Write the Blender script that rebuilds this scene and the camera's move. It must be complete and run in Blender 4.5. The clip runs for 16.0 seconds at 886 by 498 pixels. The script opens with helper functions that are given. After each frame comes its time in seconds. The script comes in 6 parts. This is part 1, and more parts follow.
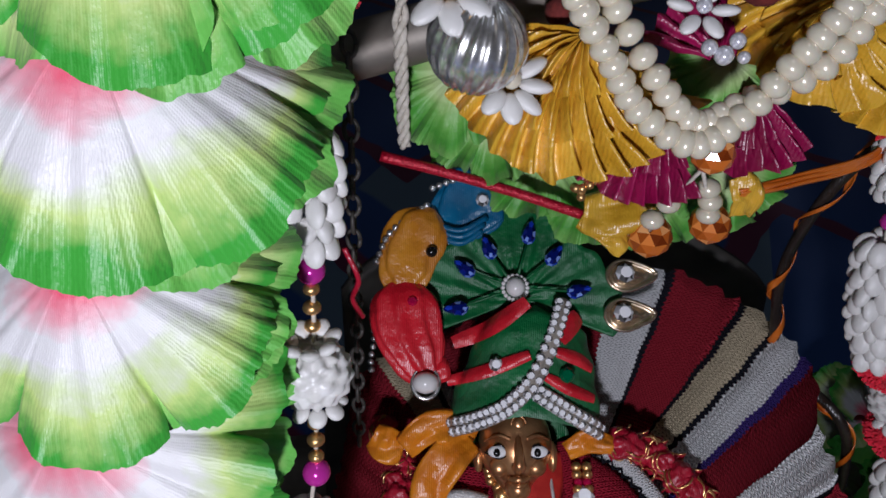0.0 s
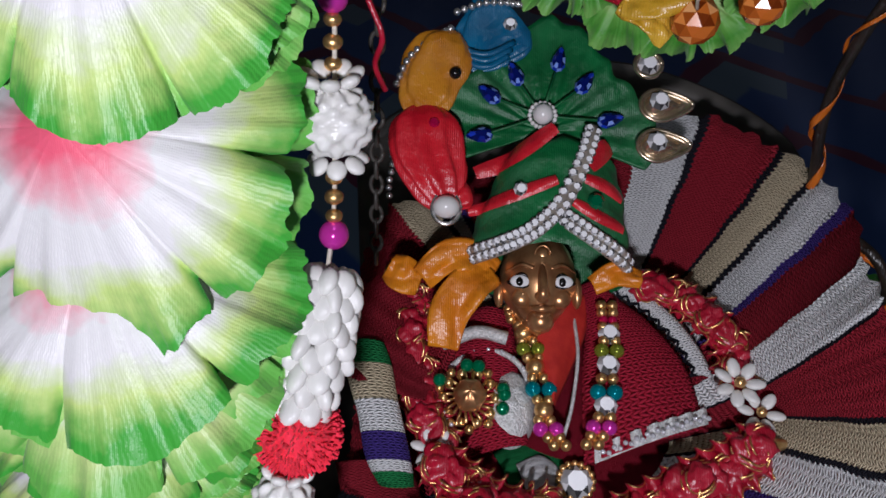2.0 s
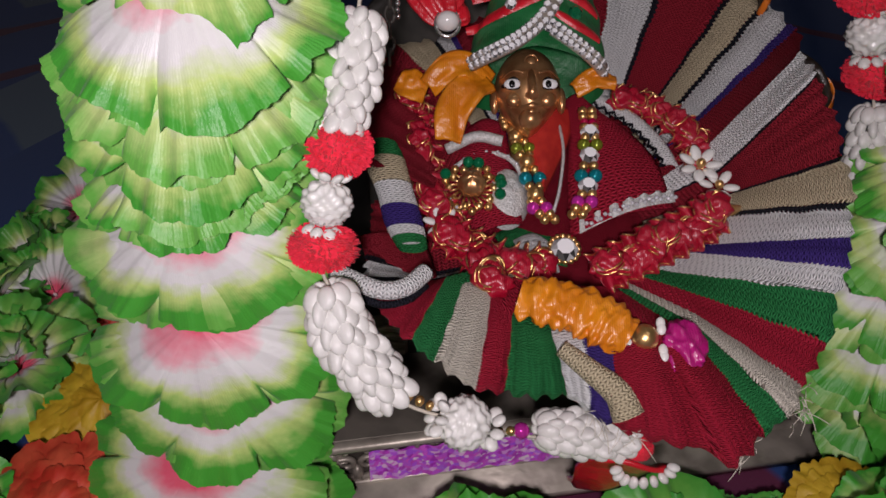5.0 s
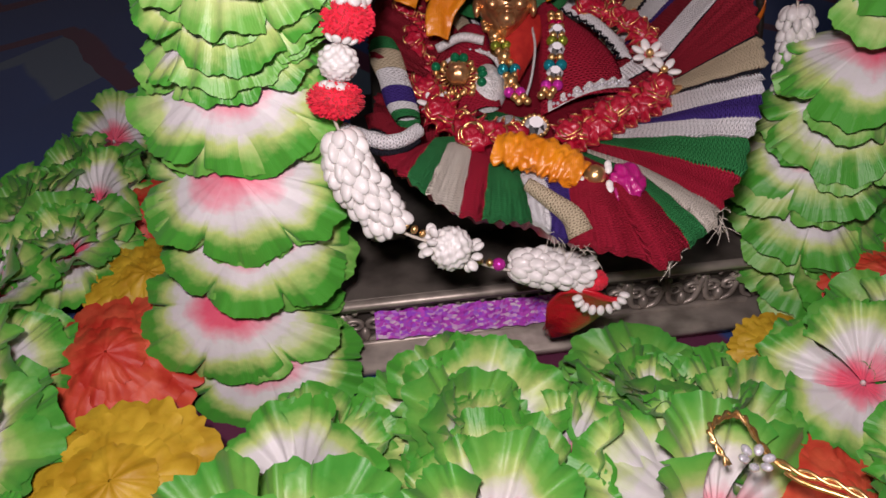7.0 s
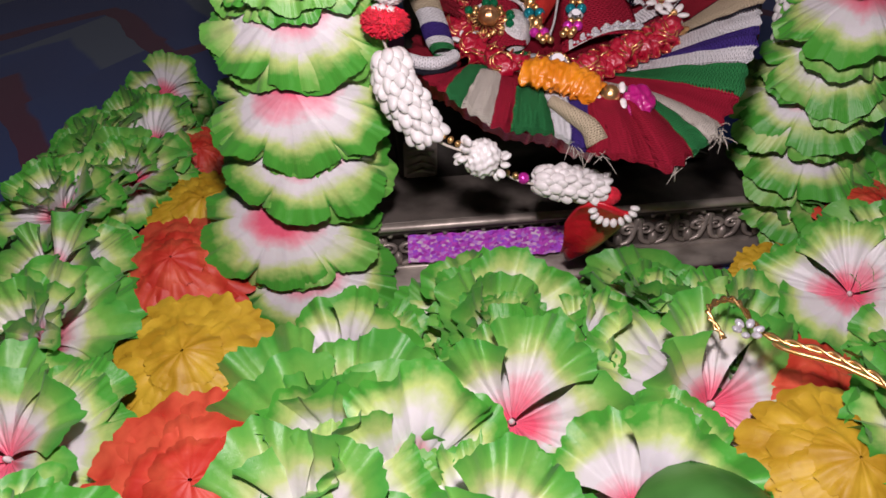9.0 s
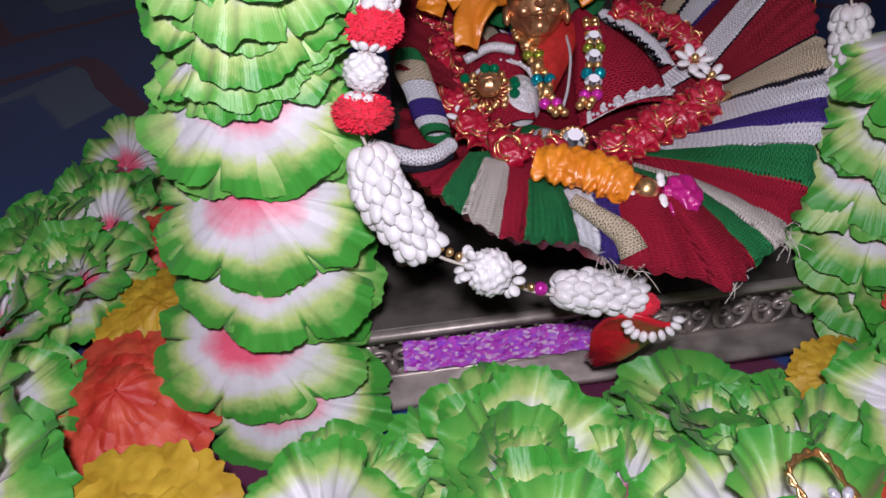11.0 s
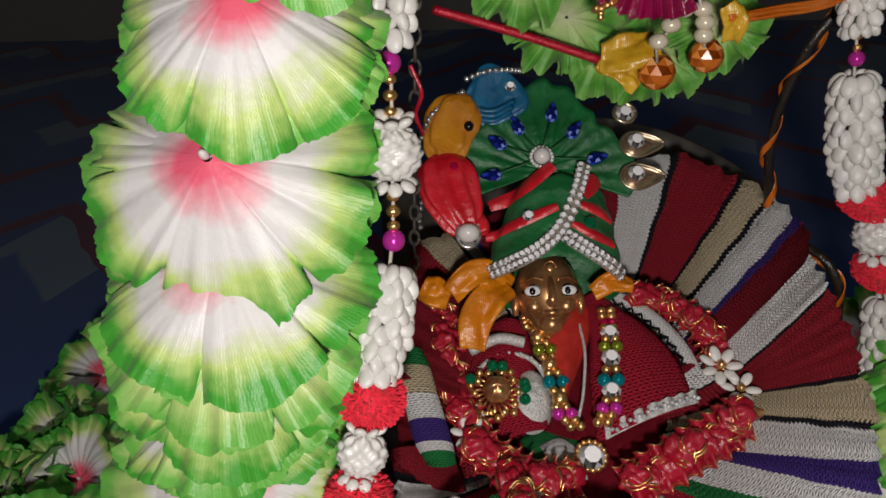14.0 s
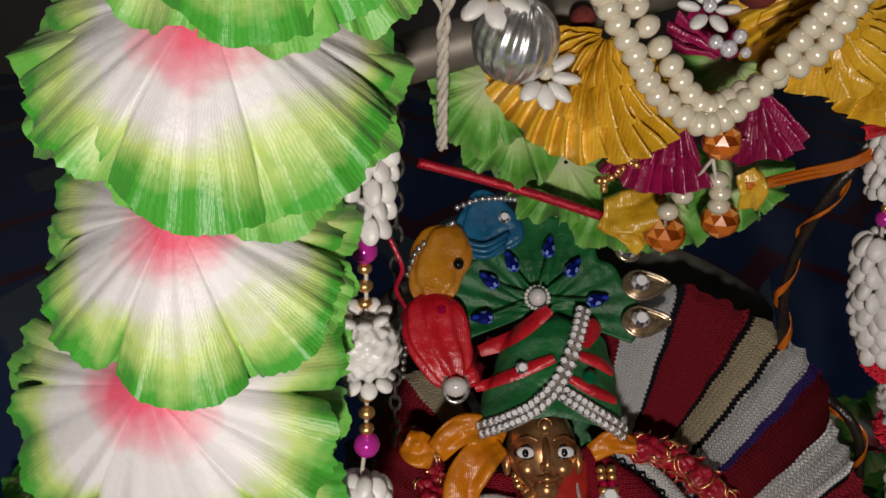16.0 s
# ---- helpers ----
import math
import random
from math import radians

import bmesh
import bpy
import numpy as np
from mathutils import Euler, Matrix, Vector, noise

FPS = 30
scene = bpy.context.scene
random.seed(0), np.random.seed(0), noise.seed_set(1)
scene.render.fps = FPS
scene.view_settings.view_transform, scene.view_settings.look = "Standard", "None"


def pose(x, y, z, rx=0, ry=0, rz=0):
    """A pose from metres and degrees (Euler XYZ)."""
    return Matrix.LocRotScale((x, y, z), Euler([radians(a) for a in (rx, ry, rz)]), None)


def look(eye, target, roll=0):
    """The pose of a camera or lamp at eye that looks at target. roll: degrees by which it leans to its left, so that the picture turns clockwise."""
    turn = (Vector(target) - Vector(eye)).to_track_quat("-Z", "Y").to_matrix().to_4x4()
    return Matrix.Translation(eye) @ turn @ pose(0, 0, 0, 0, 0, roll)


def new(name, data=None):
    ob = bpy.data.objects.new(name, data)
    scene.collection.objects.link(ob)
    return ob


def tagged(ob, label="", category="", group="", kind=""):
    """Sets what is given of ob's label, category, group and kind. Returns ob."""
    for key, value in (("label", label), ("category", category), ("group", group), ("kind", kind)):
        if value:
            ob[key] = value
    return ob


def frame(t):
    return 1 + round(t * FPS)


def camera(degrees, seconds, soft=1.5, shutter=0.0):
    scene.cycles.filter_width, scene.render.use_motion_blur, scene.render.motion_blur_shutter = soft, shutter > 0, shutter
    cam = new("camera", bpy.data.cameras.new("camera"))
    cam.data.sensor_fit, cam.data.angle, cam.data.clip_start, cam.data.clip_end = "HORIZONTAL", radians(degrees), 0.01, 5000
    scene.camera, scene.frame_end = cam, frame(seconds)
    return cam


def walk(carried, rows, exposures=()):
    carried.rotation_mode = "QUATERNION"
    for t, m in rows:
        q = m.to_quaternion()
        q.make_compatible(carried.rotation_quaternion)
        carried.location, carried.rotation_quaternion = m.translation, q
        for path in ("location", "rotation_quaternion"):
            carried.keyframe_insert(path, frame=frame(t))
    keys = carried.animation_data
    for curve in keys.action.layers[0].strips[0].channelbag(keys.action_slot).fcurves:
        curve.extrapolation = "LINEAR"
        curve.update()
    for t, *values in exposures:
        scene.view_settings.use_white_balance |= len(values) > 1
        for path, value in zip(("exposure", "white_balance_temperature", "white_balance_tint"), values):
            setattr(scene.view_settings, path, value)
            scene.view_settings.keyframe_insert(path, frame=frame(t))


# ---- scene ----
cam = camera(62.3, 16.0, soft=1.65)
METRES, EYE, TILT, LEAN, TURN = 0.5, 0.345, -30.0, 0.0, 0.0
ROWS = [
    (0.0, 0.0, 0.0, 0.0, 0.0, 0.0, -0.0),
    (0.5, -0.001, 0.0077, -0.0343, -0.18, -1.0, -0.27),
    (1.0, -0.0072, 0.0213, -0.062, 0.05, -1.42, -0.67),
    (1.5, -0.009, 0.0186, -0.0831, 0.59, -1.84, -0.98),
    (2.0, -0.0082, 0.0239, -0.0963, 0.63, -2.19, -1.33),
    (2.5, -0.0044, 0.0135, -0.1108, 0.8, -2.18, -1.13),
    (3.0, -0.0112, 0.0053, -0.1295, 1.06, -2.24, -1.13),
    (3.5, -0.0287, -0.0138, -0.1528, 0.77, -1.57, -1.63),
    (4.0, -0.0338, -0.0321, -0.1729, -0.1, -0.91, -1.54),
    (4.5, -0.029, -0.0464, -0.1995, -0.51, -1.76, -0.77),
    (5.0, -0.0194, -0.0577, -0.2258, -0.47, -2.8, 0.12),
    (10.5, -0.0303, -0.1549, -0.3525, 0.69, -2.23, 1.32),
    (11.0, -0.0274, -0.1211, -0.3202, 0.75, -1.49, 1.99),
    (11.5, -0.0188, -0.0999, -0.2778, 0.65, -0.04, 2.5),
    (12.0, -0.0242, -0.1043, -0.2481, 0.72, 1.45, 2.07),
    (12.5, -0.0262, -0.0962, -0.2145, 0.5, 2.37, 2.06),
    (13.0, -0.0272, -0.0856, -0.1903, 0.15, 3.21, 1.87),
    (13.5, -0.0298, -0.0789, -0.1658, 0.1, 3.72, 1.75),
    (14.0, -0.031, -0.0718, -0.1384, 0.1, 4.11, 1.66),
    (14.5, -0.0308, -0.053, -0.112, 0.27, 4.76, 1.49),
    (15.0, -0.0294, -0.0375, -0.0959, 0.14, 4.74, 1.35),
    (15.5, -0.0277, -0.0346, -0.0673, -0.04, 5.3, 1.05),
    (16.0, -0.0208, -0.0318, -0.0441, -0.14, 5.8, 0.82),
]
EXPOSURES = [(0.0, -0.28, 5800, 12), (1.5, -0.13, 5800, 13), (3.5, -0.36, 6700, 7), (5.0, -0.24, 6650, 18), (8.0, 0.19, 7000, 25), (11.0, 0.22, 6000, 24), (12.5, -0.22, 6350, 21), (14.0, -0.26, 7000, 8), (16.0, -0.38, 7200, 9)]
PATH = {t: pose(0, 0, EYE, TILT, LEAN, TURN) @ pose(METRES * x, METRES * y, METRES * z, 90 + pitch, roll, yaw) for t, x, y, z, yaw, pitch, roll in ROWS}
PATH[7.3] = look((-0.0050, -0.165, 0.249), (-0.011, 1.501, -0.858), -1.1)
PATH[7.5] = look((-0.0065, -0.174, 0.249), (-0.026, 1.490, -0.861), -1.1)
PATH[8.0] = look((-0.0060, -0.201, 0.247), (-0.023, 1.463, -0.863), -0.3)
PATH[8.2] = look((-0.0090, -0.213, 0.242), (-0.037, 1.459, -0.855), 0.0)
walk(cam, sorted(PATH.items()), EXPOSURES)

# ---- light ----
world = bpy.data.worlds.new("world")
scene.world = world
world.use_nodes = True
world.node_tree.nodes["Background"].inputs[0].default_value = (0.5, 0.6, 0.8, 1)
world.node_tree.nodes["Background"].inputs[1].default_value = 0.02
torch = new("phone_torch", bpy.data.lights.new("phone_torch", "POINT"))
torch.location = (-0.018, -0.155, 0.294)
torch.data.energy, torch.data.shadow_soft_size, torch.data.color = 3.45, 0.012, (1.0, 0.95, 0.97)

# soft overhead fill added to lift the shadows; stands for no known lamp
room = new("ambient_fill", bpy.data.lights.new("ambient_fill", "AREA"))
room.matrix_basis = pose(0.3, -0.5, 2.36)
room.data.energy, room.data.size, room.data.color = 3.4, 0.5, (0.95, 0.97, 1.0)

# ---- materials ----


def node(nt, kind, **sets):
    n = nt.nodes.new(kind)
    for k, v in sets.items():
        n.inputs[k.replace("_", " ")].default_value = v
    return n


def math_node(nt, op, a, b=None):
    n = nt.nodes.new("ShaderNodeMath")
    n.operation = op
    for i, s in enumerate((a, b)):
        if s is None:
            continue
        if isinstance(s, (int, float)):
            n.inputs[i].default_value = s
        else:
            nt.links.new(s, n.inputs[i])
    return n.outputs[0]


def ramp(nt, fac, stops):
    n = nt.nodes.new("ShaderNodeValToRGB")
    e = n.color_ramp.elements
    while len(e) < len(stops):
        e.new(0.5)
    for el, (p, c) in zip(e, stops):
        el.position, el.color = p, (*c, 1)
    nt.links.new(fac, n.inputs[0])
    return n.outputs[0]


def base_mat(name, color=(0.5, 0.5, 0.5), rough=0.5, metal=0.0, **more):
    m = bpy.data.materials.new(name)
    m.use_nodes = True
    b = m.node_tree.nodes["Principled BSDF"]
    b.inputs["Base Color"].default_value = (*color, 1)
    b.inputs["Roughness"].default_value = rough
    b.inputs["Metallic"].default_value = metal
    for k, v in more.items():
        b.inputs[k.replace("_", " ")].default_value = v
    return m, m.node_tree, b


def add_bump(nt, b, height, strength, dist):
    n = node(nt, "ShaderNodeBump", Strength=strength, Distance=dist)
    nt.links.new(height, n.inputs["Height"])
    nt.links.new(n.outputs[0], b.inputs["Normal"])


def noise_out(nt, scale, detail=3.0, coord="Object", rough=0.5):
    t = nt.nodes.new("ShaderNodeTexCoord")
    n = node(nt, "ShaderNodeTexNoise", Scale=scale, Detail=detail, Roughness=rough)
    nt.links.new(t.outputs[coord], n.inputs["Vector"])
    return n.outputs[0]


def varied(name, c0, c1, rough=0.5, metal=0.0, scale=120, bump=0.0, bscale=600, **more):
    """A surface that drifts between two colours, with a fine grain."""
    m, nt, b = base_mat(name, c0, rough, metal, **more)
    nt.links.new(ramp(nt, noise_out(nt, scale), [(0.35, c0), (0.65, c1)]), b.inputs["Base Color"])
    if bump:
        add_bump(nt, b, noise_out(nt, bscale), bump, 0.0006)
    return m


def satin(name, c0, c1, lines=9000.0, strength=0.4, rough=0.34):
    """Woven satin: fine ribs, a soft sheen, slightly uneven dye."""
    m, nt, b = base_mat(name, c0, rough, 0.0, Specular_IOR_Level=0.75, Anisotropic=0.6)
    nt.links.new(ramp(nt, noise_out(nt, 90), [(0.3, c0), (0.7, c1)]), b.inputs["Base Color"])
    t = nt.nodes.new("ShaderNodeTexCoord")
    w = node(nt, "ShaderNodeTexWave", Scale=lines / 20, Distortion=1.6, Detail=1.0, Detail_Scale=0.4)
    nt.links.new(t.outputs["Object"], w.inputs["Vector"])
    crease = noise_out(nt, 260, 3.0)
    add_bump(nt, b, math_node(nt, "ADD", math_node(nt, "MULTIPLY", w.outputs["Fac"], 0.12), math_node(nt, "MULTIPLY", crease, 2.0)), strength, 0.001)
    return m


def petal_mat(name, tips):
    """Dyed fabric petal: pink heart, white throat, green rim that runs unevenly into the white."""
    m, nt, b = base_mat(name, (0.8, 0.8, 0.8), 0.44, 0.0, Sheen_Weight=0.1, Specular_IOR_Level=0.5, Transmission_Weight=0.0)
    uv = nt.nodes.new("ShaderNodeUVMap")
    sep = nt.nodes.new("ShaderNodeSeparateXYZ")
    nt.links.new(uv.outputs[0], sep.inputs[0])
    info = nt.nodes.new("ShaderNodeObjectInfo")
    t = nt.nodes.new("ShaderNodeTexCoord")
    off = nt.nodes.new("ShaderNodeVectorMath")
    off.operation = "ADD"
    nt.links.new(t.outputs["Object"], off.inputs[0])
    nt.links.new(info.outputs["Random"], off.inputs[1])
    n1 = node(nt, "ShaderNodeTexNoise", Scale=2.2, Detail=3.0)
    nt.links.new(off.outputs[0], n1.inputs["Vector"])
    n2 = node(nt, "ShaderNodeTexNoise", Scale=16, Detail=4.0)
    nt.links.new(off.outputs[0], n2.inputs["Vector"])
    v = math_node(nt, "ADD", sep.outputs[1], math_node(nt, "MULTIPLY", math_node(nt, "SUBTRACT", n1.outputs[0], 0.5), 0.5))
    v = math_node(nt, "ADD", v, math_node(nt, "MULTIPLY", math_node(nt, "SUBTRACT", n2.outputs[0], 0.5), 0.10))
    nt.links.new(ramp(nt, v, tips), b.inputs["Base Color"])
    w = node(nt, "ShaderNodeTexWave", Scale=34, Distortion=1.6, Detail=1.0, Detail_Scale=0.3)
    nt.links.new(off.outputs[0], w.inputs["Vector"])
    vein = math_node(nt, "SINE", math_node(nt, "ADD", math_node(nt, "MULTIPLY", sep.outputs[0], 1500.0), math_node(nt, "MULTIPLY", n2.outputs[0], 9.0)))
    h = math_node(nt, "ADD", math_node(nt, "MULTIPLY", w.outputs["Fac"], 0.07), math_node(nt, "MULTIPLY", n2.outputs[0], 1.3))
    h = math_node(nt, "ADD", h, math_node(nt, "MULTIPLY", math_node(nt, "MULTIPLY", vein, sep.outputs[1]), 0.12))
    add_bump(nt, b, h, 0.26, 0.0006)
    return m


PINK, WHITE, LIME, GREEN = (0.85, 0.12, 0.2), (0.75, 0.74, 0.74), (0.52, 0.67, 0.21), (0.055, 0.36, 0.035)
petal = petal_mat("petal_fabric", [(0.12, PINK), (0.26, (0.8, 0.36, 0.42)), (0.41, WHITE), (0.58, WHITE), (0.76, LIME), (0.94, GREEN)])
petal_low = petal_mat("petal_fabric_pink", [(0.14, PINK), (0.32, (0.82, 0.4, 0.46)), (0.46, WHITE), (0.56, WHITE), (0.71, LIME), (0.87, GREEN)])
petal_pale = petal_mat("petal_fabric_pale", [(0.0, WHITE), (0.56, WHITE), (0.74, (0.54, 0.68, 0.25)), (0.95, (0.14, 0.46, 0.07))])
petal_green = petal_mat("petal_fabric_green", [(0.08, PINK), (0.26, (0.8, 0.36, 0.41)), (0.4, (0.74, 0.71, 0.70)), (0.5, (0.7, 0.7, 0.62)), (0.62, (0.5, 0.62, 0.22)), (0.78, (0.16, 0.45, 0.07)), (1.0, (0.05, 0.34, 0.04))])

petal_leaf = petal_mat("leaf_cloth", [(0.0, (0.6, 0.66, 0.4)), (0.35, (0.42, 0.6, 0.22)), (0.6, (0.16, 0.42, 0.07)), (0.8, (0.07, 0.3, 0.03)), (1.0, (0.2, 0.45, 0.1))])


def knit(name, c0, c1):
    """Machine knit: columns of V stitches; UV is in metres across the fabric."""
    m, nt, b = base_mat(name, c0, 0.8, 0.0, Specular_IOR_Level=0.12)
    uv = nt.nodes.new("ShaderNodeUVMap")
    sep = nt.nodes.new("ShaderNodeSeparateXYZ")
    nt.links.new(uv.outputs[0], sep.inputs[0])
    fu = math_node(nt, "FRACT", math_node(nt, "MULTIPLY", sep.outputs[0], 1 / 0.0019))
    tri = math_node(nt, "ABSOLUTE", math_node(nt, "SUBTRACT", fu, 0.5))
    leg = math_node(nt, "ABSOLUTE", math_node(nt, "SINE", math_node(nt, "MULTIPLY", fu, 2 * math.pi)))
    slip = math_node(nt, "MULTIPLY", noise_out(nt, 220, 2.0), 0.7)
    run = math_node(nt, "ADD", math_node(nt, "MULTIPLY", sep.outputs[1], 1 / 0.0016), math_node(nt, "ADD", math_node(nt, "MULTIPLY", tri, 1.7), slip))
    st = math_node(nt, "ABSOLUTE", math_node(nt, "SINE", math_node(nt, "MULTIPLY", run, math.pi)))
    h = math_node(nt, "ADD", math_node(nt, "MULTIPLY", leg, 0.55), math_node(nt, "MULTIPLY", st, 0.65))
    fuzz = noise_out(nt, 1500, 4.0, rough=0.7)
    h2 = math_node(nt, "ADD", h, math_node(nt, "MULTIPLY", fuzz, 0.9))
    # shade in the hollows between stitches is painted into the yarn colour
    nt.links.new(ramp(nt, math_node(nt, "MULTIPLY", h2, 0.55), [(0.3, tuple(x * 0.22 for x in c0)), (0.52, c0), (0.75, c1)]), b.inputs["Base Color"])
    add_bump(nt, b, h2, 0.8, 0.0014)
    return m


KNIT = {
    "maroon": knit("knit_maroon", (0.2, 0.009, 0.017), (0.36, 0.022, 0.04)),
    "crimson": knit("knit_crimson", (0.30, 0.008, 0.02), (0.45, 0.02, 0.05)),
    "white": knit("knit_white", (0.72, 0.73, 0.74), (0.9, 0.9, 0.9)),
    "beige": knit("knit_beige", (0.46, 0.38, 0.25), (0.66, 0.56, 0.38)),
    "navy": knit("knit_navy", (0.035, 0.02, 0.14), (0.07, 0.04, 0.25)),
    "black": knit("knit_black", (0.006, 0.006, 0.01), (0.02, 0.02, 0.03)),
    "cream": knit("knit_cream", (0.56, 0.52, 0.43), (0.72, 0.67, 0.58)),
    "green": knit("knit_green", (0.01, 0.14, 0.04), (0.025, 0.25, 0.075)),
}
shell = varied("ivory_shell", (0.70, 0.69, 0.65), (0.82, 0.81, 0.79), 0.3, scale=300, bump=0.15, bscale=500, Coat_Weight=0.3)
pom_red = varied("red_wool", (0.72, 0.012, 0.035), (0.85, 0.03, 0.07), 0.9, scale=5, Sheen_Weight=0.1)
gold = varied("gold_plate", (0.72, 0.4, 0.13), (0.9, 0.6, 0.28), 0.3, 0.9, scale=400, bump=0.1)
brass = varied("aged_brass", (0.44, 0.20, 0.085), (0.76, 0.43, 0.2), 0.3, 0.8, scale=160, bump=0.2, bscale=220)
champagne = varied("pale_gilt", (0.62, 0.48, 0.32), (0.85, 0.72, 0.54), 0.25, 0.9, scale=300, bump=0.1)
silver = varied("silvered_glass", (0.45, 0.44, 0.41), (0.95, 0.95, 0.95), 0.26, 0.85, scale=420, bump=0.1)
stone_mat = varied("rhinestone", (0.55, 0.55, 0.6), (0.95, 0.95, 1.0), 0.14, 0.35, scale=3, Coat_Weight=1.0)
pearl_mat = varied("pearl", (0.66, 0.57, 0.42), (0.8, 0.72, 0.57), 0.25, 0.15, scale=200, Coat_Weight=0.6, Subsurface_Weight=0.1)
pearl_white = varied("white_pearl", (0.75, 0.73, 0.7), (0.85, 0.83, 0.82), 0.2, scale=200, Coat_Weight=0.6)
magenta_bead = varied("magenta_bead", (0.6, 0.02, 0.35), (0.75, 0.06, 0.5), 0.15, 0.4, scale=200)
cyan_bead = varied("teal_bead", (0.0, 0.22, 0.28), (0.0, 0.32, 0.38), 0.12, 0.5, scale=200)
olive_bead = varied("olive_bead", (0.22, 0.26, 0.02), (0.35, 0.4, 0.05), 0.15, 0.6, scale=200)
green_gem = varied("green_gem", (0.0, 0.12, 0.05), (0.0, 0.25, 0.1), 0.06, 0.4, scale=900)
red_gem = varied("red_gem", (0.4, 0.0, 0.04), (0.6, 0.01, 0.1), 0.06, 0.3, scale=700)


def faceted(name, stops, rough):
    """Cut glass: sparkle painted in, each facet a random dark or bright colour."""
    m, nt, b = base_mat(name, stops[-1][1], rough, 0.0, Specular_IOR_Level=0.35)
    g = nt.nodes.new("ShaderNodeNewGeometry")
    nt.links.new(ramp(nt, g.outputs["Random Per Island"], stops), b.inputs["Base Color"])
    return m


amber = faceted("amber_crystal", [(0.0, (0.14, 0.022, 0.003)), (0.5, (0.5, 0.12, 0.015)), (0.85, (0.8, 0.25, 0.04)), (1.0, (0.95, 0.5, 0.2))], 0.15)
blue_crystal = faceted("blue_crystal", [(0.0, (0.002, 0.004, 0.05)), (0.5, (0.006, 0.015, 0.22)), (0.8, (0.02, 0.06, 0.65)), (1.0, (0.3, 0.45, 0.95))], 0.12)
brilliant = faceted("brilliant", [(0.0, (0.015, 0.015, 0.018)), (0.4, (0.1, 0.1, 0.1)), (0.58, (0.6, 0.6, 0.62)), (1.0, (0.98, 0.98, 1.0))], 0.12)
red_cloth = satin("red_satin", (0.55, 0.008, 0.02), (0.75, 0.02, 0.035))
red_dark = satin("dark_red_satin", (0.33, 0.004, 0.02), (0.5, 0.012, 0.04))
green_cloth = satin("green_satin", (0.004, 0.10, 0.026), (0.008, 0.17, 0.045), rough=0.5)
marigold = satin("marigold_satin", (0.5, 0.17, 0.008), (0.68, 0.29, 0.02))
orange_cloth = satin("orange_satin", (0.62, 0.17, 0.006), (0.78, 0.27, 0.01))
yellow_cloth = satin("gold_satin", (0.52, 0.28, 0.014), (0.76, 0.46, 0.04))
blue_cloth = satin("teal_blue_satin", (0.004, 0.1, 0.22), (0.008, 0.17, 0.34))
magenta_cloth = satin("maroon_satin", (0.2, 0.002, 0.04), (0.34, 0.008, 0.085))
vermilion = varied("vermilion_cloth", (0.42, 0.012, 0.008), (0.5, 0.022, 0.012), 0.8, scale=300, bump=0.2, bscale=1500)
red_rod_mat = varied("red_glitter", (0.3, 0.0, 0.012), (0.6, 0.02, 0.05), 0.3, 0.3, scale=1500, bump=0.6, bscale=1500)
pewter = varied("tarnished_silver", (0.27, 0.235, 0.2), (0.55, 0.49, 0.42), 0.42, 0.45, scale=60, bump=0.2, bscale=300)
pewter_dark = varied("blackened_silver", (0.09, 0.078, 0.066), (0.22, 0.195, 0.165), 0.5, 0.4, scale=50, bump=0.25, bscale=250)
dark_metal = varied("dark_metal", (0.035, 0.032, 0.028), (0.085, 0.076, 0.066), 0.55, 0.3, scale=40, bump=0.1, bscale=300)
steel = varied("dull_steel", (0.13, 0.11, 0.09), (0.22, 0.2, 0.17), 0.55, 0.6, scale=80, bump=0.1)
cord_mat = varied("cotton_cord", (0.5, 0.46, 0.38), (0.65, 0.6, 0.52), 0.9, scale=800, bump=0.5, bscale=1500)
lace_mat = varied("silver_lace", (0.5, 0.5, 0.48), (0.75, 0.75, 0.74), 0.4, 0.2, scale=1200, bump=1.0, bscale=1400)
eye_white = varied("eye_enamel", (0.8, 0.8, 0.8), (0.85, 0.85, 0.85), 0.2, scale=100)
eye_black = varied("black_enamel", (0.004, 0.004, 0.004), (0.012, 0.01, 0.01), 0.2, scale=100)
paper_red = varied("red_paper_flower", (0.56, 0.035, 0.018), (0.74, 0.11, 0.05), 0.55, scale=3, bump=0.4, bscale=9)
paper_yellow = varied("yellow_paper_flower", (0.48, 0.27, 0.012), (0.66, 0.43, 0.03), 0.55, scale=3, bump=0.4, bscale=9)
white_plastic = varied("white_plastic", (0.7, 0.68, 0.66), (0.8, 0.8, 0.78), 0.4, scale=100)
ribbon_orange = satin("orange_ribbon", (0.5, 0.1, 0.005), (0.66, 0.17, 0.012))
ribbon_black = satin("black_ribbon", (0.01, 0.008, 0.006), (0.03, 0.02, 0.015))


def foil():
    m, nt, b = base_mat("holographic_foil", (0.5, 0.05, 0.6), 0.3, 0.0, Specular_IOR_Level=0.8)
    t = nt.nodes.new("ShaderNodeTexCoord")
    v = node(nt, "ShaderNodeTexVoronoi", Scale=480)
    nt.links.new(t.outputs["Object"], v.inputs["Vector"])
    sep = nt.nodes.new("ShaderNodeSeparateColor")
    nt.links.new(v.outputs["Color"], sep.inputs[0])
    # palest cells are the foil's glints, painted into its purple
    nt.links.new(ramp(nt, sep.outputs[0], [(0.0, (0.5, 0.03, 0.6)), (0.35, (0.85, 0.14, 0.82)), (0.65, (0.55, 0.12, 0.95)), (0.85, (0.95, 0.5, 0.95)), (1.0, (1.0, 0.85, 1.0))]), b.inputs["Base Color"])
    add_bump(nt, b, sep.outputs[1], 0.8, 0.0012)
    return m


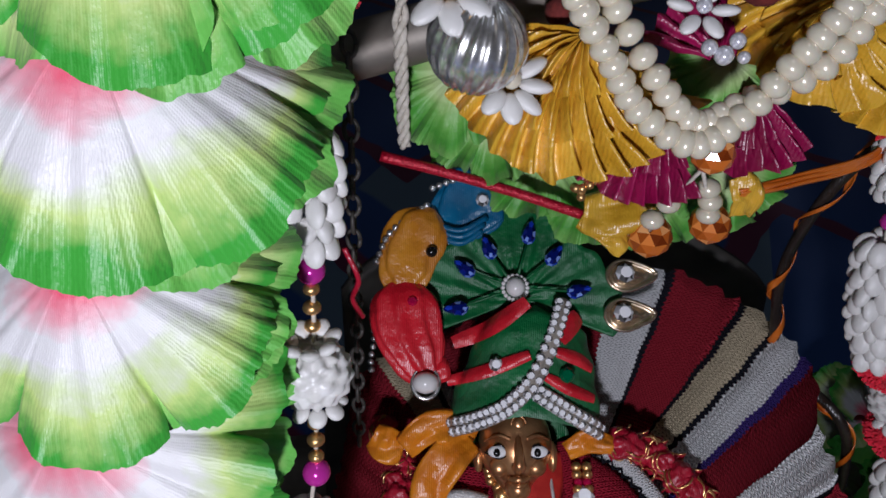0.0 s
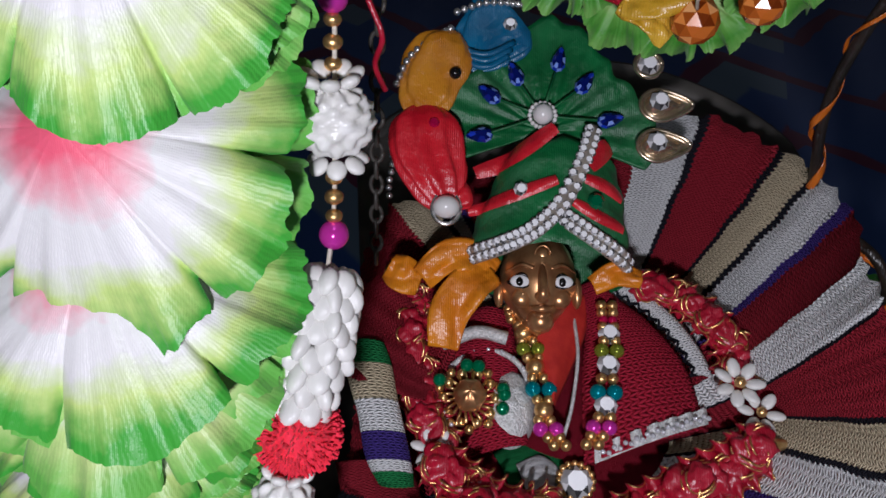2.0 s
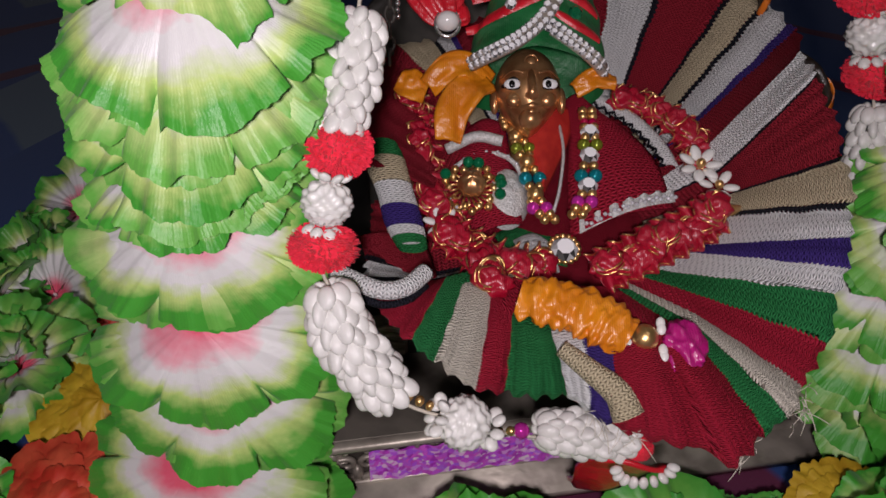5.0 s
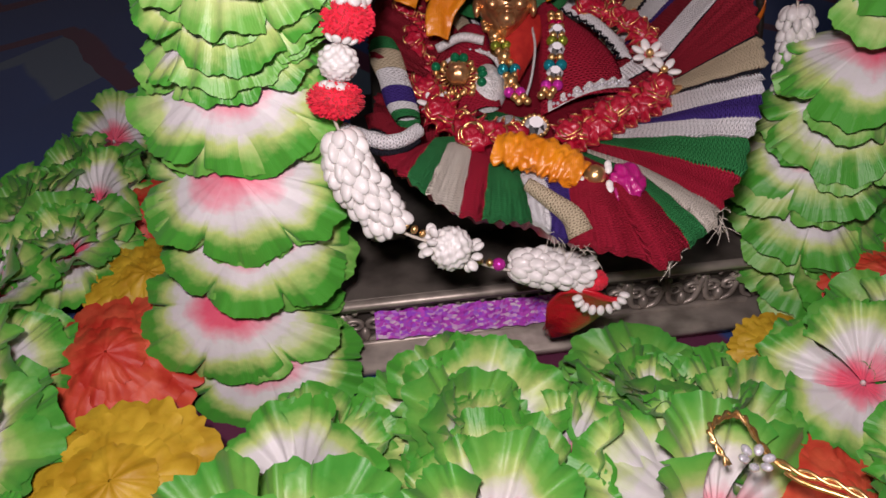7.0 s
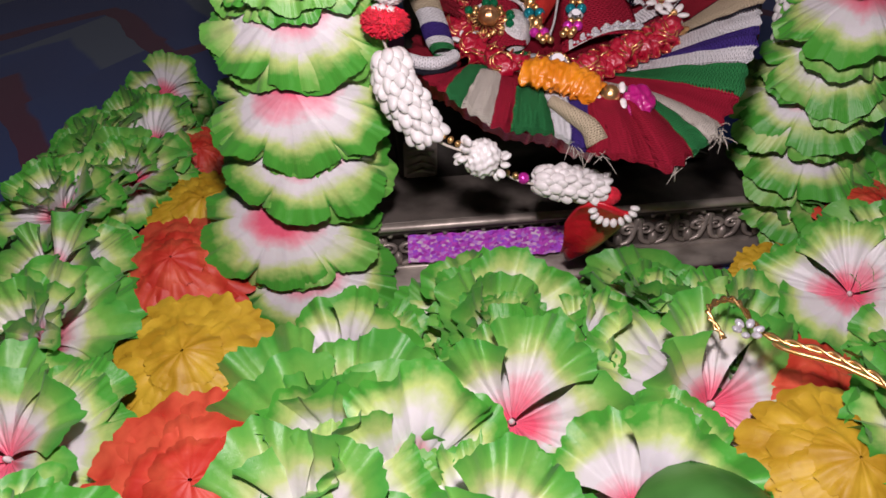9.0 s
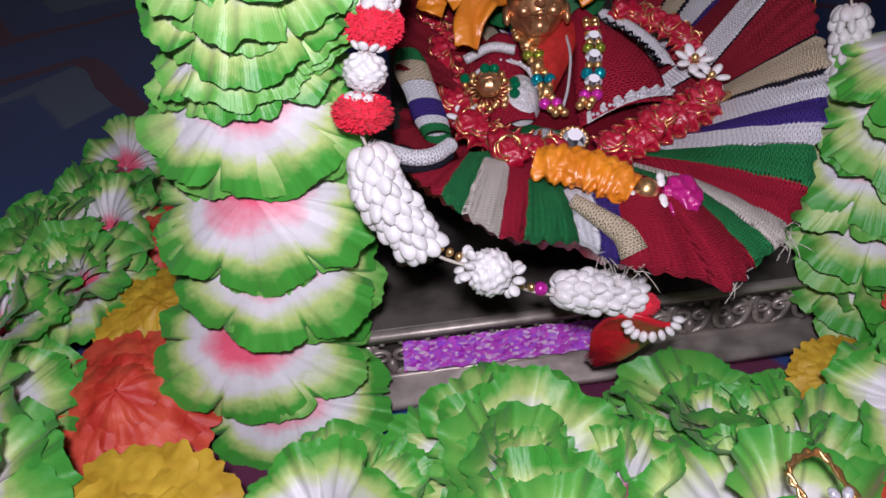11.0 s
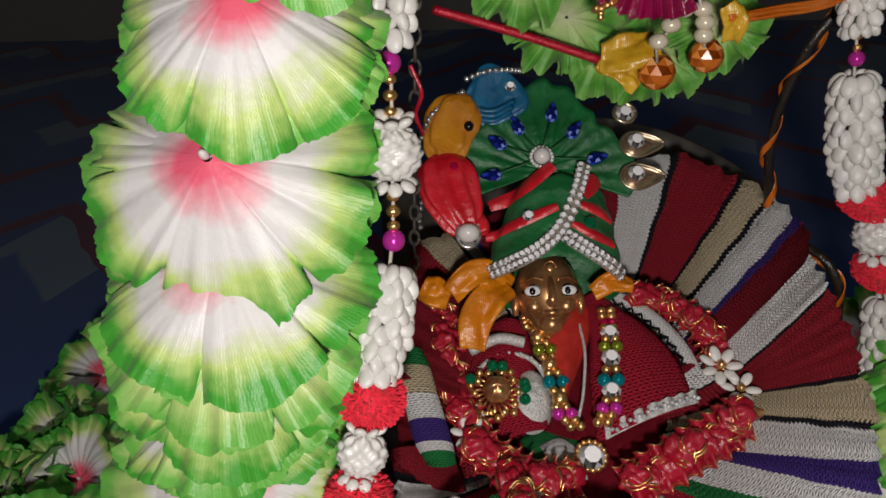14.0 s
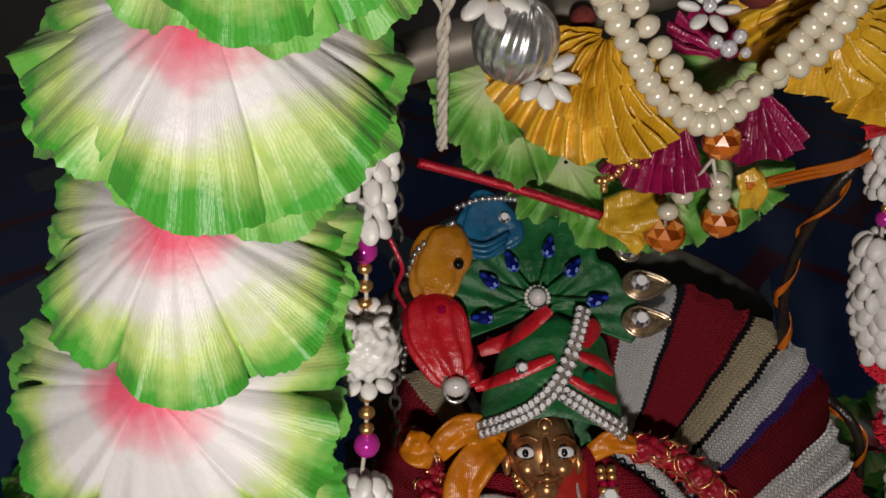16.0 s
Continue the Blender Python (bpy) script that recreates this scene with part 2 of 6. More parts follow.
foil_mat = foil()


def sheet_cloth():
    """Printed bed sheet: blue ground, crooked dark red bands, pale patches."""
    m, nt, b = base_mat("printed_sheet", (0.02, 0.05, 0.2), 0.85, 0.0, Sheen_Weight=0.2)
    t = nt.nodes.new("ShaderNodeTexCoord")
    warp = node(nt, "ShaderNodeTexNoise", Scale=9, Detail=2.0)
    nt.links.new(t.outputs["Object"], warp.inputs["Vector"])
    sep = nt.nodes.new("ShaderNodeSeparateXYZ")
    nt.links.new(t.outputs["Object"], sep.inputs[0])
    x, y = sep.outputs[0], sep.outputs[1]
    zig = math_node(nt, "PINGPONG", math_node(nt, "ADD", x, 3.03), 0.13)
    p = math_node(nt, "ADD", math_node(nt, "ADD", y, math_node(nt, "MULTIPLY", zig, 1.4)), math_node(nt, "MULTIPLY", warp.outputs[0], 0.05))
    band = math_node(nt, "FRACT", math_node(nt, "MULTIPLY", math_node(nt, "ADD", p, 5.02), 1 / 0.26))
    q = math_node(nt, "FRACT", math_node(nt, "MULTIPLY", math_node(nt, "ADD", math_node(nt, "SUBTRACT", x, math_node(nt, "MULTIPLY", y, 0.35)), 5.0), 1 / 0.31))
    c1 = ramp(nt, band, [(0.0, (0.10, 0.006, 0.045)), (0.17, (0.11, 0.006, 0.045)), (0.2, (0.007, 0.046, 0.2)), (0.62, (0.008, 0.058, 0.24)), (0.66, (0.1, 0.16, 0.23)), (0.96, (0.1, 0.16, 0.23))])
    c2 = ramp(nt, band, [(0.0, (0.10, 0.006, 0.045)), (0.14, (0.10, 0.006, 0.045)), (0.17, (0.008, 0.055, 0.22)), (0.9, (0.007, 0.048, 0.2))])
    mix = nt.nodes.new("ShaderNodeMix")
    mix.data_type = "RGBA"
    nt.links.new(math_node(nt, "GREATER_THAN", q, 0.45), mix.inputs["Factor"])
    nt.links.new(c1, mix.inputs[6])
    nt.links.new(c2, mix.inputs[7])
    nt.links.new(mix.outputs[2], b.inputs["Base Color"])
    w = node(nt, "ShaderNodeTexNoise", Scale=900, Detail=2.0)
    nt.links.new(t.outputs["Object"], w.inputs["Vector"])
    add_bump(nt, b, w.outputs[0], 0.3, 0.0006)
    return m


sheet_mat = sheet_cloth()
wall_mat = varied("plain_wall", (0.3, 0.28, 0.26), (0.36, 0.34, 0.31), 0.9, scale=3, bump=0.1, bscale=60)

# ---- mesh helpers ----


class Build:
    """Collects vertices and faces of one mesh, with an optional UV per vertex and a material slot per face."""

    def __init__(self):
        self.v, self.f, self.uv, self.m = [], [], [], []

    def add(self, verts, faces, uv=None, slot=0):
        k = len(self.v)
        self.v += [tuple(p) for p in verts]
        self.uv += list(uv) if uv is not None else [(0.0, 0.0)] * len(verts)
        self.f += [tuple(i + k for i in f) for f in faces]
        self.m += [slot] * len(faces)
        return self

    def mesh(self, name, mats, smooth=True):
        me = bpy.data.meshes.new(name)
        me.from_pydata(self.v, [], self.f)
        lay = me.uv_layers.new(name="UVMap")
        idx = np.empty(len(me.loops), dtype=np.int32)
        me.loops.foreach_get("vertex_index", idx)
        lay.data.foreach_set("uv", np.asarray(self.uv, dtype=np.float32)[idx].ravel())
        for m in mats if isinstance(mats, (list, tuple)) else [mats]:
            me.materials.append(m)
        me.polygons.foreach_set("material_index", self.m)
        me.polygons.foreach_set("use_smooth", [smooth] * len(self.f))
        me.update()
        return me


def thing(name, label, category, loc=(0, 0, 0), group="", kind=""):
    ob = new(name)
    ob.location = loc
    ob.empty_display_size = 0.01
    return tagged(ob, label, category, group, kind)


def part(name, me, parent, label="", m=None, mats=None, smooth=True):
    """One mesh object under a thing or a part; me is a mesh or a Build; m is its pose in the world."""
    if isinstance(me, Build):
        me = me.mesh(name, mats, smooth)
    ob = new(name, me)
    if parent is not None:
        ob.parent = parent
        w = Matrix.Identity(4)
        p = parent
        while p is not None:
            w = p.matrix_basis @ w
            p = p.parent
        ob.matrix_basis = w.inverted() @ (m if m is not None else Matrix.Identity(4))
    elif m is not None:
        ob.matrix_basis = m
    if label:
        ob["label"] = label
    return ob


def grid(b, fn, nu, nv, slot=0, close_u=False, uvfn=None):
    """A sheet from fn(u, v) with u and v from 0 to 1."""
    verts, uv, faces = [], [], []
    for j in range(nv + 1):
        for i in range(nu + (0 if close_u else 1)):
            u, v = i / nu, j / nv
            verts.append(fn(u, v))
            uv.append(uvfn(u, v) if uvfn else (u, v))
    w = nu if close_u else nu + 1
    for j in range(nv):
        for i in range(nu):
            a, c = j * w + i, j * w + (i + 1) % w
            faces.append((a, c, c + w, a + w))
    b.add(verts, faces, uv, slot)
    return b


def ellipsoid(b, c, r, m=None, nu=16, nv=10, slot=0, warp=None):
    rx, ry, rz = (r, r, r) if isinstance(r, (int, float)) else r

    def fn(u, v):
        a, t = 2 * math.pi * u, math.pi * (v - 0.5) * 0.998
        p = Vector((math.cos(a) * math.cos(t), math.sin(a) * math.cos(t), math.sin(t)))
        k = warp(p) if warp else 1.0
        q = Vector((p.x * rx * k, p.y * ry * k, p.z * rz * k))
        return (m @ q if m is not None else q) + Vector(c)

    return grid(b, fn, nu, nv, slot, True)


def smooth_path(pts, n):
    """Catmull-Rom through pts, n steps in all."""
    p = [Vector(q) for q in pts]
    p = [p[0] * 2 - p[1]] + p + [p[-1] * 2 - p[-2]]
    out, segs = [], len(p) - 3
    for k in range(n + 1):
        s = min(k / n * segs, segs - 1e-6)
        i, t = int(s), s - int(s)
        a, bb, c, d = p[i:i + 4]
        out.append(0.5 * (2 * bb + (c - a) * t + (2 * a - 5 * bb + 4 * c - d) * t * t + (3 * bb - a - 3 * c + d) * t ** 3))
    return out


def tube(b, pts, r, sides=8, slot=0, cap=True):
    pts = [Vector(p) for p in pts]
    n = len(pts)
    rr = r if callable(r) else (lambda s: r)
    verts, faces, uv = [], [], []
    side, run = None, 0.0
    for i, p in enumerate(pts):
        run += (p - pts[max(i - 1, 0)]).length
        d = (pts[min(i + 1, n - 1)] - pts[max(i - 1, 0)]).normalized()
        if side is None:
            side = d.orthogonal().normalized()
        side = (side - d * side.dot(d)).normalized()
        up = d.cross(side)
        q = rr(i / (n - 1))
        for k in range(sides):
            a = 2 * math.pi * k / sides
            verts.append(p + (side * math.cos(a) + up * math.sin(a)) * q)
            uv.append((run, a * q))
    for i in range(n - 1):
        for k in range(sides):
            a, c = i * sides + k, i * sides + (k + 1) % sides
            faces.append((a, c, c + sides, a + sides))
    if cap:
        faces += [tuple(range(sides))[::-1], tuple((n - 1) * sides + k for k in range(sides))]
    return b.add(verts, faces, uv, slot)


def axes(origin, x, y):
    """A pose with the given x axis and roughly the given y axis."""
    x = Vector(x).normalized()
    z = x.cross(Vector(y)).normalized()
    y = z.cross(x)
    return Matrix.Translation(origin) @ Matrix((x, y, z)).transposed().to_4x4()


def facing(origin, z, spin=0.0):
    """A pose whose z axis points along z, turned by spin degrees about it."""
    q = Vector(z).to_track_quat("Z", "Y")
    return Matrix.Translation(origin) @ q.to_matrix().to_4x4() @ pose(0, 0, 0, 0, 0, spin)


def box(b, x0, x1, y0, y1, z0, z1, bev=0.0, slot=0):
    bm = bmesh.new()
    bmesh.ops.create_cube(bm, size=1)
    for v in bm.verts:
        v.co = ((x0 + x1) / 2 + v.co.x * (x1 - x0), (y0 + y1) / 2 + v.co.y * (y1 - y0), (z0 + z1) / 2 + v.co.z * (z1 - z0))
    if bev:
        bmesh.ops.bevel(bm, geom=bm.edges[:], offset=bev, segments=2, affect="EDGES")
    bm.verts.index_update()
    b.add([v.co.copy() for v in bm.verts], [[v.index for v in f.verts] for f in bm.faces], None, slot)
    bm.free()
    return b


# ---- shared small meshes ----
BEAD = {}


def bead_mesh(kind, mat):
    key = (kind, mat.name)
    if key in BEAD:
        return BEAD[key]
    b = Build()
    if kind == "round":
        ellipsoid(b, (0, 0, 0), 1.0, nu=14, nv=8)
    elif kind == "oval":
        ellipsoid(b, (0, 0, 0), (1.0, 1.0, 0.82), nu=14, nv=8)
    elif kind == "petal":
        ellipsoid(b, (0, 0, 0.75), (0.66, 0.5, 0.85), nu=12, nv=8, warp=lambda p: 1.0 + 0.12 * p.z)
    elif kind == "stone":
        for z, r in ((0, 1.0),):
            n = 8
            v = [(math.cos(2 * math.pi * i / n), math.sin(2 * math.pi * i / n), 0) for i in range(n)]
            v += [(0.6 * math.cos(2 * math.pi * (i + 0.5) / n), 0.6 * math.sin(2 * math.pi * (i + 0.5) / n), 0.55) for i in range(n)]
            f = [(i, (i + 1) % n, n + i) for i in range(n)] + [(n + i, (i + 1) % n, n + (i + 1) % n) for i in range(n)] + [tuple(range(n, 2 * n))]
            for q in f:
                b.add([v[i] for i in q], [tuple(range(len(q)))])
    elif kind == "drop":
        n = 10
        v, f = [], []
        for j, (s, z) in enumerate(((1.0, 0.0), (0.86, 0.35), (0.45, 0.6))):
            for i in range(n):
                a = 2 * math.pi * i / n
                v.append((s * 0.62 * math.sin(a) * (1 - 0.45 * max(0, math.cos(a))), s * math.cos(a) * (1.35 if math.cos(a) > 0 else 0.85), z))
        for j in range(2):
            f += [(j * n + i, (j + 1) * n + i, (j + 1) * n + (i + 1) % n, j * n + (i + 1) % n) for i in range(n)]
        f.append(tuple(range(3 * n - 1, 2 * n - 1, -1)))
        for q in f:
            b.add([v[i] for i in q], [tuple(range(len(q)))])
    BEAD[key] = b.mesh(kind + "_bead", mat, kind not in ("stone", "drop"))
    return BEAD[key]


def bead(name, kind, mat, parent, at, r, z=(0, 0, 1), spin=0.0, label="", scale=None):
    s = scale if scale is not None else (r, r, r)
    return part(name, bead_mesh(kind, mat), parent, label, facing(at, z, spin) @ Matrix.Diagonal((*s, 1)))


def crystal_mesh(seed=3):
    """A faceted ball bead."""
    if "crystal" not in BEAD:
        bm = bmesh.new()
        bmesh.ops.create_icosphere(bm, subdivisions=2, radius=1.0)
        b = Build()
        bm.verts.index_update()
        for f in bm.faces:
            b.add([v.co.copy() for v in f.verts], [(0, 1, 2)])
        bm.free()
        BEAD["crystal"] = b.mesh("crystal_bead", amber, False)
    return BEAD["crystal"]


def pompom_mesh(mat, n=1500, seed=2):
    key = ("pom", mat.name)
    if key not in BEAD:
        rng = random.Random(seed)
        b = Build()
        ellipsoid(b, (0, 0, 0), 0.86, nu=24, nv=14, warp=lambda p: 1 + 0.06 * noise.noise(p * 6))
        for i in range(n):
            d = Vector((rng.gauss(0, 1), rng.gauss(0, 1), rng.gauss(0, 1))).normalized()
            s = d.orthogonal().normalized()
            t = d.cross(s)
            tip = d * rng.uniform(0.92, 1.06) + s * rng.uniform(-0.1, 0.1) + t * rng.uniform(-0.1, 0.1)
            w = 0.045
            root = d * 0.72
            b.add([root + s * w, root - s * w * 0.5 + t * w, root - s * w * 0.5 - t * w, tip + s * 0.03, tip - s * 0.03], [(0, 1, 4, 3), (1, 2, 4), (2, 0, 3, 4)])
        BEAD[key] = b.mesh("pompom", mat, False)
    return BEAD[key]


# ---- the room ----
floor_b = Build()


def ground_fn(u, v):
    x, y = (u - 0.5) * 3.6, (v - 0.5) * 3.6
    d = math.hypot(x, y - 0.2)
    z = 0.006 * noise.noise((x * 5, y * 5, 0)) * min(1, max(0, d - 0.25))
    return (x, y, z)


grid(floor_b, ground_fn, 60, 60)
tagged(part("ground", floor_b, None, mats=sheet_mat), "blue printed cotton bed sheet with crooked red bands", "sheet", kind="structure")
for nm, args in (("wall_north", (-1.8, 1.8, 1.8, 1.9, -0.1, 2.4)), ("wall_south", (-1.8, 1.8, -1.9, -1.8, -0.1, 2.4)), ("wall_east", (1.8, 1.9, -1.9, 1.9, -0.1, 2.4)), ("wall_west", (-1.9, -1.8, -1.9, 1.9, -0.1, 2.4)), ("ceiling", (-1.9, 1.9, -1.9, 1.9, 2.402, 2.5))):
    tagged(part(nm, box(Build(), *args), None, mats=wall_mat, smooth=False), "plain painted room surface in the dark", "wall" if nm != "ceiling" else "ceiling", kind="structure")

# ---- fabric flowers ----
SHEETS = {}


def petal_sheet(key, lobes=5, slope=0.35, curl=0.0, fold=0.07, ruffle=0.10, seed=1, mat=None, na=288, nr=18):
    """A ring of joined petals of radius 1: a shallow bell with radiating folds, slits between petals and a torn, wavy rim."""
    if key in SHEETS:
        return SHEETS[key]
    rng = random.Random(seed)
    ph = [rng.uniform(0, 6.28) for _ in range(8)]
    kf = rng.choice((9, 11, 13))

    def fn(u, v):
        a = 2 * math.pi * u
        ca, sa = math.cos(a), math.sin(a)
        rho = 0.03 + 0.97 * v
        g = (u * lobes + 0.10 * math.sin(a * 2 + ph[0])) % 1.0
        d = min(g, 1 - g)
        notch = 0.22 * math.exp(-(d / 0.025) ** 2) + 0.09 * math.exp(-(d / 0.2) ** 2)
        tear = 0.05 * noise.noise((ca * 5, sa * 5, seed)) + 0.026 * noise.noise((ca * 20, sa * 20, seed + 5)) + 0.014 * noise.noise((ca * 55, sa * 55, seed + 6))
        rim = 1 - notch + tear + 0.05 * math.sin(a * 2 + ph[1])
        r = rho * (1 + (rim - 1) * rho ** 3)
        cre = 1.4 * noise.noise((ca * 2.6, sa * 2.6, seed + 9)) + 0.45 * noise.noise((ca * 8, sa * 8, seed + 13)) + 0.08 * math.sin(kf * 2 * a + ph[2] + 3 * math.sin(a * 2 + ph[6]))
        folds = cre * fold * 0.85 * rho ** 1.7 * (1.2 - 0.7 * rho)
        wav = ruffle * rho ** 4 * (0.55 * math.sin((lobes * 2 + 1) * a + ph[4]) + 0.2 * math.sin((lobes * 4 + 3) * a + ph[5] + 2 * rho) + 0.5 * noise.noise((ca * 5, sa * 5, seed + 21)) + 0.25 * noise.noise((ca * 16, sa * 16, seed + 25)))
        wav += 0.22 * rho ** 2 * noise.noise((ca * 1.6, sa * 1.6, seed * 3.1)) + 0.05 * rho ** 2 * noise.noise((ca * 6, sa * 6, seed * 1.7))
        lap = 0.05 * (g - 0.5) * rho ** 2
        z = -slope * rho ** 1.15 + curl * rho ** 3 + folds + wav + lap
        return (r * ca, r * sa, z)

    b = Build()
    grid(b, fn, na, nr, close_u=True)
    SHEETS[key] = b.mesh("petal_sheet", mat or petal)
    return SHEETS[key]


for k in range(4):
    petal_sheet(("bell", k), 5 + k % 2, 0.40 + 0.05 * (k % 3), -0.05, 0.055, 0.08, 11 + k, petal)
    petal_sheet(("skirt", k), 6 + k % 2, 0.46 + 0.06 * (k % 2), -0.05, 0.05, 0.065, 31 + k, petal_pale)
    petal_sheet(("flat", k), 5 + k % 2, 0.40 + 0.05 * (k % 3), -0.06, 0.05, 0.05, 111 + k, petal_low)
    petal_sheet(("flatskirt", k), 6 + k % 2, 0.46 + 0.04 * (k % 2), -0.04, 0.05, 0.06, 131 + k, petal_pale)
    petal_sheet(("leafy", k), 7, -0.25, 0.05, 0.07, 0.16, 71 + k, petal_green)
    petal_sheet(("open", k), 5, 0.12, -0.05, 0.07, 0.15, 91 + k, petal)


def petal_ring(key, n, lift, droop, seed, mat):
    """A ring of n separate broad petals of length 1, rising by lift degrees, each cupped, creased and frayed at the rim."""
    rng = random.Random(seed)
    b = Build()
    for k in range(n):
        turn, el = 2 * math.pi * (k + rng.uniform(-0.2, 0.2)) / n, radians(lift + rng.uniform(-12, 12))
        half, ln, ph, tw = rng.uniform(0.62, 0.86), rng.uniform(0.82, 1.1), rng.uniform(0, 6.28), rng.uniform(-0.3, 0.3)

        def fn(u, v, turn=turn, el=el, half=half, ln=ln, ph=ph, tw=tw, k=k):
            q = (u - 0.5) * 2
            rho = 0.05 + 0.95 * v
            edge = 1 - 0.16 * abs(q) ** 3 + 0.04 * math.sin(q * 7 + ph) + 0.06 * noise.noise((q * 9, k, seed)) + 0.03 * noise.noise((q * 22, k, seed)) + 0.025 * noise.noise((q * 45, k, seed + 2))
            r = ln * rho * (1 + (edge - 1) * rho ** 2)
            a = q * half * (0.55 + 0.45 * rho)
            x, y = r * math.cos(a), r * math.sin(a)
            z = 0.22 * q * q * rho + (0.03 * noise.noise((q * 6, k * 3.3, seed)) + 0.02 * math.sin(q * 15 + ph)) * rho ** 0.8 + 0.09 * rho ** 4 * math.sin(q * 6.5 + ph * 2) + 0.02 * rho ** 5 * math.sin(q * 17 + ph) + 0.06 * rho ** 4 * noise.noise((q * 10, k * 2.2, seed + 4)) - droop * rho ** 2.5 + tw * y * rho + 0.04 * noise.noise((x * 3, y * 3, seed + k))
            x, z = x * math.cos(el) - z * math.sin(el), x * math.sin(el) + z * math.cos(el)
            return (x * math.cos(turn) - y * math.sin(turn), x * math.sin(turn) + y * math.cos(turn), z)

        grid(b, fn, 40, 12, uvfn=lambda u, v, k=k: (u / 12 + k / 12, v))
    SHEETS[key] = b.mesh("petal_ring", mat)


for k in range(4):
    petal_ring(("openring", k), 5, 26, 0.12, 441 + k, petal_green if k % 2 else petal)
    petal_ring(("inner", k), 5, 66, 0.05, 411 + k, petal if k == 1 else petal_green)
    petal_ring(("middle", k), 6, 44, 0.15, 421 + k, petal_green if k == 1 else petal)
    petal_ring(("outer", k), 8, 20, 0.25, 431 + k, petal_green if k > 1 else petal)


def fabric_flower(at, up, R, layers, label, group, stem=True, seed=0, depth=1.0):
    """layers: (sheet kind, size, drop along the axis, turn)."""
    ob = thing("fabric_flower", label, "artificial flower", at, group)
    rng = random.Random(seed)
    for kind, s, dz, turn in layers:
        me = SHEETS[(kind, rng.randrange(4))]
        if depth < 1.0:  # pressed against its neighbours: broad, with a short front
            z = Vector(up)
            side = Vector((1, 0, -z.x)) * rng.choice((-1, 1))
            M = axes(at, side, z.cross(side))
        else:
            M = facing(at, up, turn + rng.uniform(-15, 15))
        m = M @ pose(0, 0, dz * R, rng.uniform(-5, 5), rng.uniform(-5, 5), 0) @ Matrix.Diagonal((R * s, R * s * depth * rng.uniform(0.94, 1.05), R * s, 1))
        part("petal_layer", me, ob, "", m)
    if stem:
        b = Build()
        ellipsoid(b, (0, 0, 0.05 * R), (0.03 * R, 0.03 * R, 0.06 * R), nu=8, nv=6)
        part("stamen", b, ob, "white plastic stem tip", facing(at, up), white_plastic)
    return ob


# the post of stacked flowers beside the idol: height, sideways place, radius, tilt
COLUMN = [
    (0.356, -0.036, 0.034, -4, 3), (0.3275, -0.0450, 0.0375, -4, 12), (0.290, -0.0560, 0.0345, 0, 2), (0.2525, -0.0665, 0.0340, 2, 0), (0.2285, -0.0675, 0.0310, -4, -4), (0.2175, -0.0685, 0.0305, 0, 2),
    (0.2055, -0.0710, 0.0305, 0, 0), (0.1915, -0.0750, 0.0300, -6, -6), (0.1840, -0.0760, 0.0310, -10, -4), (0.1610, -0.0755, 0.0355, 2, -3),
    (0.1250, -0.0775, 0.0375, 0, 0), (0.0990, -0.0760, 0.0370, 4, 12), (0.0630, -0.0890, 0.0385, 0, -4), (0.0330, -0.0800, 0.038, 0, 4),
]
for i, (z, x, R, ty, tx) in enumerate(COLUMN):
    low = z < 0.17
    q = Matrix.Rotation(radians(tx), 4, "Y") @ Matrix.Rotation(radians((42 if low else 36 if z < 0.24 else 52 if z < 0.27 else 46) + ty), 4, "X")
    up = q @ Vector((0, 0, 1))
    mid = 0.17 < z < 0.24
    fabric_flower((x - (0.005 if low else 0.004 if z < 0.27 else 0.003), 0.092 if low else 0.100, z - (0.0 if low else 0.004)), up, R * (1.16 if low else 1.12 if z < 0.2 else 1.26 if z < 0.24 else 1.2 if z < 0.27 else 0.97), [("flat" if low else "skirt" if mid and i % 2 else "bell", 1.0, 0.0, i * 47), ("flatskirt" if low else "skirt", 0.97, -0.06, i * 31 + 20), ("flatskirt" if low else "skirt", 0.95, -0.34 if low else -0.15, i * 19 + 40)][:2 if mid or z < 0.15 else 3], "white satin flower with pink heart and green rim on a post", "flowers on the left post", True, 100 + i, 0.74 if low else 0.7 if z < 0.187 else 0.92)
post_b = Build()
tube(post_b, [(-0.092, 0.112, 0), (-0.084, 0.112, 0.12), (-0.070, 0.122, 0.22), (-0.054, 0.126, 0.30), (-0.034, 0.122, 0.37)], 0.0018)
tagged(part("post", post_b, None, mats=white_plastic), "thin white post hidden inside the flower stack", "post")
for i, (z, x, R) in enumerate([(0.300, 0.186, 0.036), (0.262, 0.184, 0.036), (0.225, 0.184, 0.036), (0.190, 0.182, 0.036), (0.152, 0.178, 0.037), (0.128, 0.172, 0.035), (0.106, 0.168, 0.036), (0.080, 0.172, 0.037), (0.052, 0.182, 0.038)]):
    up = Vector((-0.08 + 0.1 * math.sin(i * 2.3), -0.4 + 0.1 * math.sin(i * 1.7), 1)).normalized()
    fabric_flower((x, 0.150, z), up, R, [("flat", 1.0, 0.0, i * 53), ("flatskirt", 1.02, -0.10, i * 29)], "white satin flower with pink heart and green rim on a post", "flowers on the right post", True, 200 + i)
post_b = Build()
tube(post_b, [(0.186, 0.152, 0), (0.176, 0.152, 0.1), (0.186, 0.152, 0.32)], 0.0035)
tagged(part("post", post_b, None, mats=white_plastic), "thin white post hidden inside the flower stack", "post")

